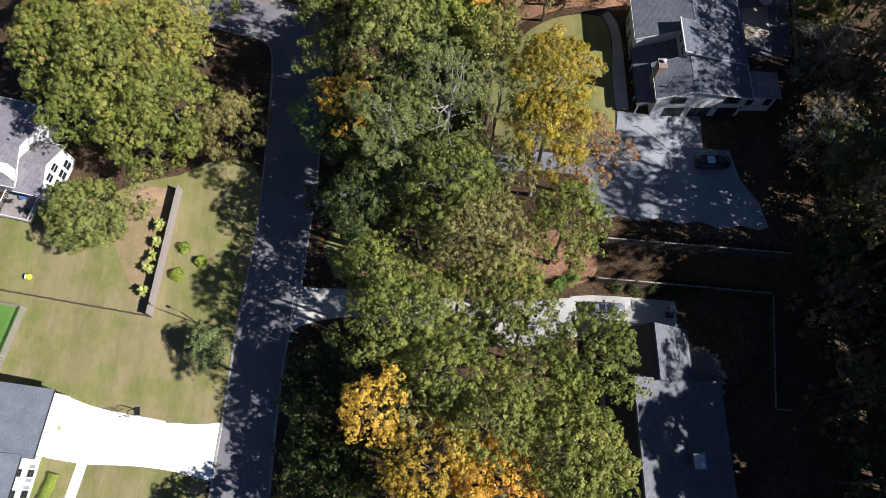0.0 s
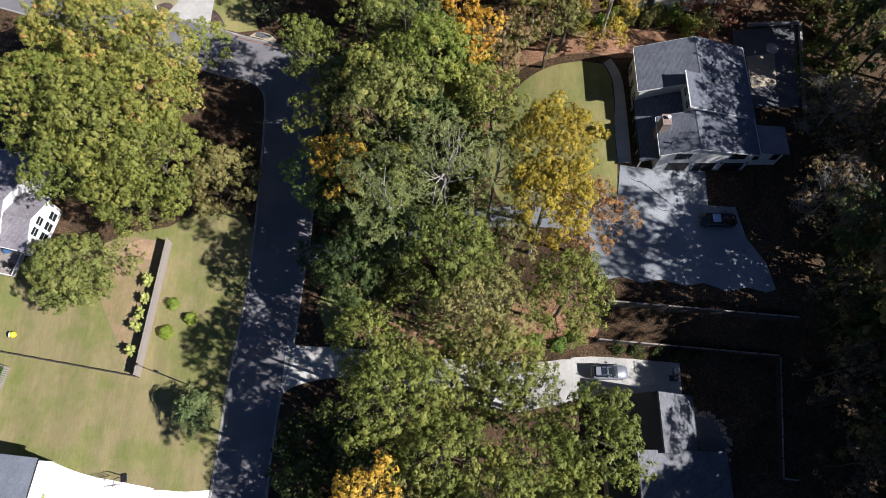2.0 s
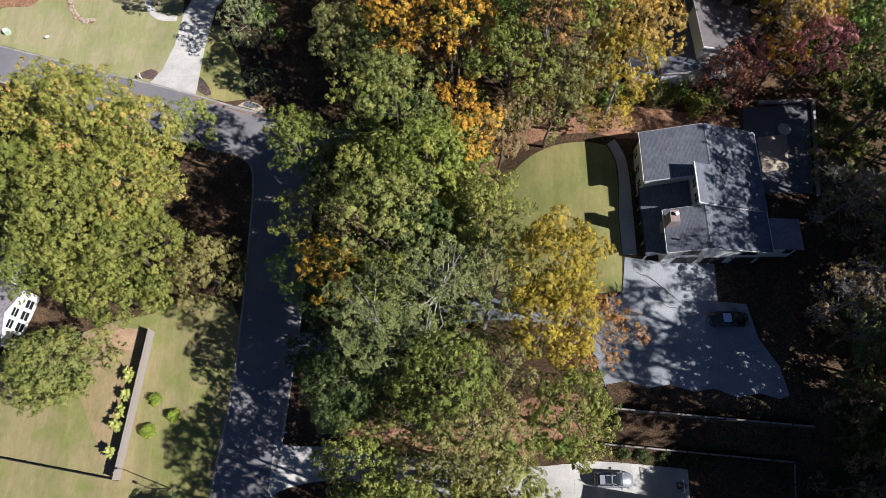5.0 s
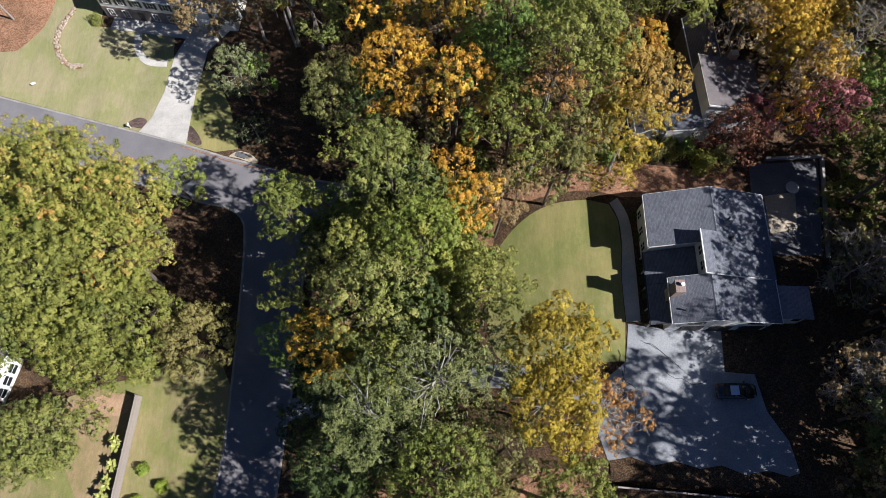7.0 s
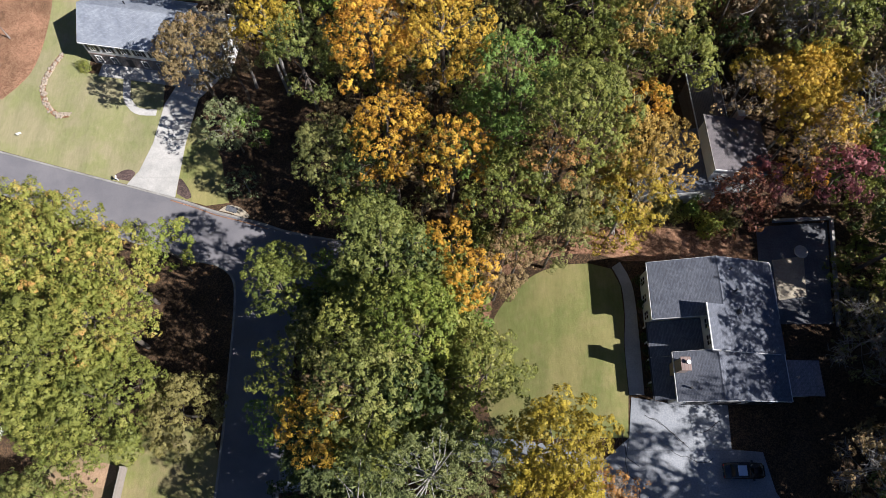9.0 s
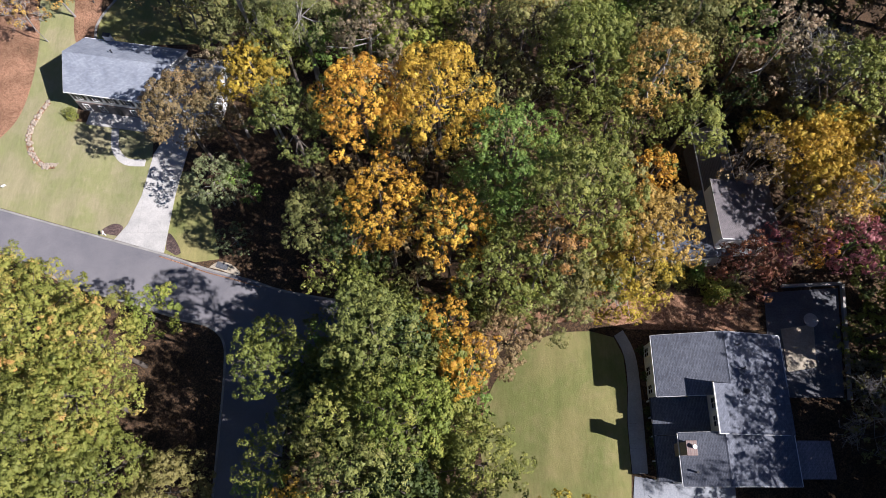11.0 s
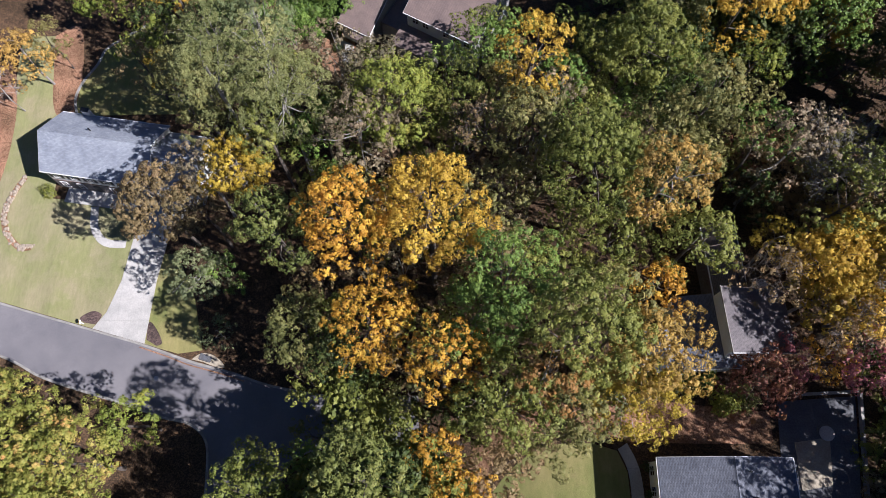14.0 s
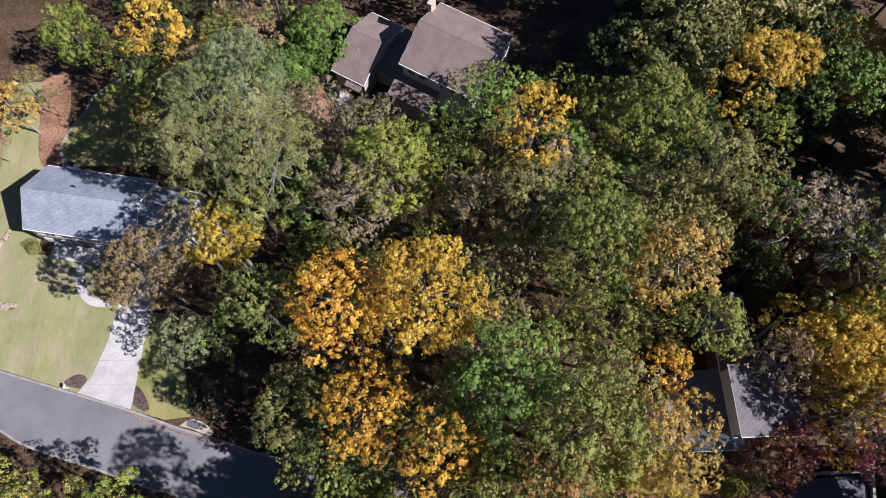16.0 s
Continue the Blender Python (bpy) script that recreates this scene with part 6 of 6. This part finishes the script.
def hoop(x, y, z, turn, label):
    h = empty("basketball_hoop", x, y, z, turn, label, "basketball hoop")
    part("base", box(-0.55, 0.55, -0.4, 0.4, 0, 0.22, 0.06), BLACK, h)
    part("pole", tube([(-0.2, 0, 0.15), (0.0, 0, 2.0), (0.25, 0, 3.0)], [0.06, 0.06, 0.05], 10), BLACK, h)
    part("arm", tube([(0.2, 0, 2.9), (0.95, 0, 3.25)], [0.04, 0.04], 8), BLACK, h)
    b = part("backboard", box(0.95, 0.99, -0.76, 0.76, 2.9, 3.95, 0.01), CLEAR, h, "clear backboard with a dark frame")
    b.visible_shadow = False
    bm = bmesh.new()
    for y0, y1, z0, z1 in ((-0.8, 0.8, 2.86, 2.92), (-0.8, 0.8, 3.93, 3.99), (-0.8, -0.74, 2.86, 3.99), (0.74, 0.8, 2.86, 3.99), (-0.3, 0.3, 3.1, 3.14), (-0.3, 0.3, 3.52, 3.56), (-0.3, -0.26, 3.1, 3.56), (0.26, 0.3, 3.1, 3.56)):
        add_box(bm, 0.94, 1.0, y0, y1, z0, z1)
    part("board_frame", bm, BLACK, b)
    ring = [(1.25 + 0.23 * math.cos(k * math.tau / 14), 0.23 * math.sin(k * math.tau / 14), 3.05) for k in range(15)]
    part("rim", tube(ring, [0.015] * 15, 5), RED_LENS, h)
    net = bmesh.new()
    for k in range(10):
        a0, a1, a2 = (math.tau * (k + q) / 10 for q in (0, 0.5, 1))
        add_tube(net, [(1.25 + 0.22 * math.cos(a0), 0.22 * math.sin(a0), 3.04), (1.25 + 0.16 * math.cos(a1), 0.16 * math.sin(a1), 2.84), (1.25 + 0.12 * math.cos(a2), 0.12 * math.sin(a2), 2.64)], [0.012, 0.012, 0.012], 4)
    part("net", net, WHITE, h)
    return h


hoop(31.4, 23.0, land(31.4, 23.0) + 0.08, 180, "freestanding basketball hoop on the driveway")
hoop(-42.1, 10.4, 1.0, -80, "freestanding basketball hoop beside a white driveway")


def street_lamp(x, y, turn):
    s = empty("street_lamp", x, y, land(x, y), turn, "slim dark street lamp with an arm beside the lawn", "street lamp")
    part("pole", tube([(0, 0, -0.3), (0, 0, 0.3), (0, 0, 6.6)], [0.12, 0.08, 0.05], 10), BLACK, s)
    part("arm", tube([(0, 0, 6.5), (0.9, 0, 6.85), (1.8, 0, 6.9)], [0.04, 0.035, 0.03], 8), BLACK, s)
    part("lamp_head", box(1.6, 2.3, -0.16, 0.16, 6.82, 6.98, 0.05), BLACK, s)
    return s


street_lamp(-35.2, 22.7, 158)


def mailbox(x, y, turn, brick=False):
    m = empty("mailbox", x, y, land(x, y), turn, "white mailbox on a post at the kerb", "mailbox")
    part("post", box(-0.06, 0.06, -0.06, 0.06, -0.3, 1.0), WHITE, m)
    prof = [(-0.1, 0), (0.1, 0), (0.1, 0.13), (0.06, 0.21), (-0.06, 0.21), (-0.1, 0.13)]
    b = part("box", prism([(p[0], p[1] + 1.0) for p in prof], -0.3, 0.25), WHITE, m)
    part("flag", box(0.1, 0.12, -0.1, 0.1, 1.15, 1.22), RED_LENS, m)
    return m


mailbox(-21.6, 20.0, 90)
mailbox(-20.3, 29.8, 90)
mailbox(-48.6, 86.3, 190)


def rosette(x, y, seed):
    """A clump of long arching leaves."""
    r = random.Random(seed)
    p = empty("yucca", x, y, land(x, y), r.uniform(0, 360), "spiky yellow-green yucca beside the fence", "plant")
    for stem in range(3):
        sx, sy, hh = r.uniform(-0.5, 0.5), r.uniform(-0.5, 0.5), r.uniform(0.9, 1.9)
        bm = bmesh.new()
        add_tube(bm, [(sx, sy, -0.1), (sx, sy, hh)], [0.05, 0.04], 6)
        part("stem", bm, BARK, p)
        bm = bmesh.new()
        for k in range(15):
            a, l, up = r.uniform(0, 6.28), r.uniform(0.5, 0.9), r.uniform(0.1, 0.7)
            c, s = math.cos(a), math.sin(a)
            rows = []
            for u, w in ((0, 0.05), (0.55, 0.15), (1.0, 0.03)):
                q = Vector((sx + c * l * u, sy + s * l * u, hh + up * math.sin(u * 2.2) * 0.7))
                rows.append((bm.verts.new(q + Vector((-s, c, 0)) * w), bm.verts.new(q - Vector((-s, c, 0)) * w)))
            for a0, a1 in zip(rows, rows[1:]):
                bm.faces.new((a0[0], a0[1], a1[1], a1[0]))
        part("leaf_head", bm, YUCCA, p)
    return p


for k, (x, y) in enumerate([(-42.4, 37.6), (-42.6, 34.8), (-42.9, 32.5), (-42.9, 30.8), (-43.2, 27.3)]):
    rosette(x, y, 40 + k)
for x, y, r in [(-38.7, 34.3, 0.85), (-35.9, 32.1, 0.9), (-39.2, 30.1, 1.0)]:
    shrub(x, y, r, "bright", 1.3, density=2.6, rough=0.7, label="rounded bright green clipped shrub on the lawn")
hedge([(-51.7, 2.2), (-52.0, 0.9), (-52.6, -0.9), (-53.2, -3.2), (-53.6, -6.0)], 0.62, 0.95)
# low dark shrubs added where scalloped shade lies below the wall
for x, y, r in [(24.4, 27.0, 1.0), (26.9, 26.7, 1.1), (29.7, 26.5, 1.1), (32.4, 26.1, 1.1), (35.0, 25.8, 1.1)]:
    shrub(x, y, r * 0.9, "dark", 1.0, density=1.3, label="dark shrub standing for scalloped shade below the retaining wall")
for x, y, r in [(16.3, 27.7, 1.3), (13.2, 28.3, 1.2), (9.5, 27.8, 1.4), (18.2, 28.4, 1.1), (5.6, 28.4, 1.3), (1.5, 28.8, 1.2)]:
    shrub(x, y, r, "emerald", 1.6, density=1.6, label="green shrub on the pine straw slope")
for x, y in [(27.4, 66.6), (27.6, 63.4), (27.5, 59.0), (27.7, 57.3), (27.6, 55.6), (28.0, 52.8)]:
    shrub(x, y, 0.6, "dark", 0.9, "small dark shrub along the house wall")
shrub(-57.6, 107.0, 1.1, "green", 1.5, "green shrub at the corner of a porch")
shrub(-14.4, 133.2, 0.9, "dark", 1.4, "round dark green shrub on a pine straw bed")
shrub(-19.0, 139.0, 4.8, "emerald", 6.5, "large dense green shrub beside a brown house", leaf=0.3)

cover = empty("manhole_cover", -37.0, 78.5, 1.05, 0, "round dark metal manhole cover in the street", "manhole cover")
part("plate", tube([(0, 0, 0), (0, 0, 0.02), (0, 0, 0.026)], [0.36, 0.36, 0.3], 20), METAL, cover)
table = empty("patio_table", 49.2, 70.4, land(49.2, 70.4) + 0.08, 0, "round pale grey patio table", "table")
part("tabletop", tube([(0, 0, 0.68), (0, 0, 0.7), (0, 0, 0.74), (0, 0, 0.75)], [0.86, 0.9, 0.9, 0.86], 28), CONCRETE, table)
part("pedestal", tube([(0, 0, 0), (0, 0, 0.08), (0, 0, 0.7)], [0.4, 0.14, 0.12], 12), METAL, table)
dome = empty("play_ball", -60.9, 29.7, 1.03, 0, "yellow and white toy dome on the lawn", "toy")
bm = bmesh.new()
bmesh.ops.create_uvsphere(bm, u_segments=18, v_segments=10, radius=0.48)
smooth(part("ball", bm, YELLOW, dome)).location.z = 0.45
part("opening", tube([(-0.34, 0, 0.5), (-0.5, 0, 0.56)], [0.44, 0.4], 16), WHITE, dome)
pot = empty("plant_pot", -52.3, 8.1, 1.08, 0, "small potted plant on a white driveway", "plant pot")
part("pot", tube([(0, 0, 0), (0, 0, 0.4), (0, 0, 0.45)], [0.2, 0.3, 0.32], 14), STONE, pot)
bm = bmesh.new()
for k in range(26):
    a = k * 2.4
    add_tube(bm, [(0, 0, 0.4), (0.25 * math.cos(a), 0.25 * math.sin(a), 0.75), (0.5 * math.cos(a), 0.5 * math.sin(a), 0.7 + 0.01 * k)], [0.03, 0.05, 0.01], 4)
part("foliage", bm, YUCCA, pot)
sign = empty("yard_sign", -65.6, 94.3, 1.0, 30, "small white yard sign on the lawn", "sign")
part("panel", box(-0.35, 0.35, -0.02, 0.02, 0.35, 0.85), WHITE, sign)
for s in (-0.25, 0.25):
    part("stake", box(s - 0.015, s + 0.015, -0.015, 0.015, -0.2, 0.36), METAL, sign)
kiosk = empty("utility_box", -72.8, 95.5, 1.0, 20, "pale green metal utility box on the lawn", "utility box")
part("plinth", box(-0.5, 0.5, -0.45, 0.45, -0.2, 0.1, 0.02), CONCRETE, kiosk)
part("cabinet", prism([(-0.42, 0.1), (0.42, 0.1), (0.42, 0.62), (0.3, 0.85), (-0.42, 0.85)], -0.38, 0.38), plain("pale_green_enamel", (0.42, 0.6, 0.4), 0.5), kiosk)
part("lid", box(-0.42, 0.28, -0.36, 0.36, 0.853, 0.88, 0.01), WHITE, kiosk)
inlet = empty("storm_drain", -30.6, 80.9, 1.0, -18, "concrete storm drain inlet in the kerb", "storm drain")
part("lid", box(-0.9, 0.9, 0.1, 1.0, 0.02, 0.16, 0.03), DARK_CONCRETE, inlet)
part("throat", box(-0.7, 0.7, 0.05, 0.12, 0.0, 0.12), BLACK, inlet)
part("grate", box(-0.3, 0.3, 0.35, 0.8, 0.16, 0.175), METAL, inlet)

# ---- deck of the west house ----
deck = empty("deck", -64.0, 41.2, 1.0, -12.8, "raised grey timber deck with white railing", "deck")
for k in range(34):
    part("board", box(-2.6, 2.6, -2.6 + k * 0.153, -2.6 + k * 0.153 + 0.14, 1.08, 1.12), FENCE_WOOD, deck)
for x in (-2.5, 0, 2.5):
    for y in (-2.5, 2.4):
        part("leg", box(x - 0.07, x + 0.07, y - 0.07, y + 0.07, -0.4, 1.08), DARK_WOOD, deck)
for x0, x1, y0, y1 in ((-2.62, 2.62, -2.68, -2.6), (-2.68, -2.6, -2.6, 2.5), (2.6, 2.68, -2.6, 2.5)):
    part("handrail", box(x0 - 0.02, x1 + 0.02, y0 - 0.02, y1 + 0.02, 2.05, 2.12), WHITE, deck)
    n = 16
    for k in range(n + 1):
        x, y = x0 + (x1 - x0) * k / n, y0 + (y1 - y0) * k / n
        part("baluster", box(x - 0.02, x + 0.02, y - 0.02, y + 0.02, 1.12, 2.05), WHITE, deck)


def chair(x, y, turn):
    c = empty("deck_chair", x, y, 2.12, turn, "dark slatted deck chair", "chair", "chairs on the deck")
    for k in range(5):
        part("slat", box(-0.3, 0.3, -0.3 + k * 0.125, -0.21 + k * 0.125, 0.4, 0.43), BLACK, c)
    for k in range(4):
        part("back_slat", box(-0.3, 0.3, 0.3 + k * 0.05, 0.33 + k * 0.05, 0.5 + k * 0.13, 0.6 + k * 0.13), BLACK, c)
    for sx in (-0.28, 0.28):
        for sy in (-0.28, 0.3):
            part("leg", box(sx - 0.025, sx + 0.025, sy - 0.025, sy + 0.025, 0, 0.4), BLACK, c)
    return c


chair(-62.6, 39.6, 20)
chair(-63.6, 39.8, 20)
chair(-65.6, 41.4, 100)
glass_table = empty("deck_table", -63.6, 42.2, 2.12, 0, "round glass deck table, its blue sheen put into the colour", "table")
# matte blue top: the sheen of the glass is put into its colour
part("tabletop", tube([(0, 0, 0.7), (0, 0, 0.73)], [0.7, 0.7], 22), BLUE, glass_table)
part("pedestal", tube([(0, 0, 0), (0, 0, 0.05), (0, 0, 0.7)], [0.35, 0.06, 0.06], 10), METAL, glass_table)

# bushes on the upper edge of the leafy bank
for k in range(15):
    r = random.Random(900 + k)
    x = 8 + k * 2.3 + r.uniform(-0.7, 0.7)
    y = 73.4 + 2.4 * math.sin(min(1.0, k / 6) * 1.57) + r.uniform(-0.6, 1.2) - (2.0 if x > 36 else 0)
    shrub(x, y, r.uniform(1.0, 1.9), ("olive", "green", "emerald", "lime", "olive")[k % 5], r.uniform(1.6, 3.2), "loose leafy bush on the edge of a leafy bank", leaf=0.26, density=0.7)
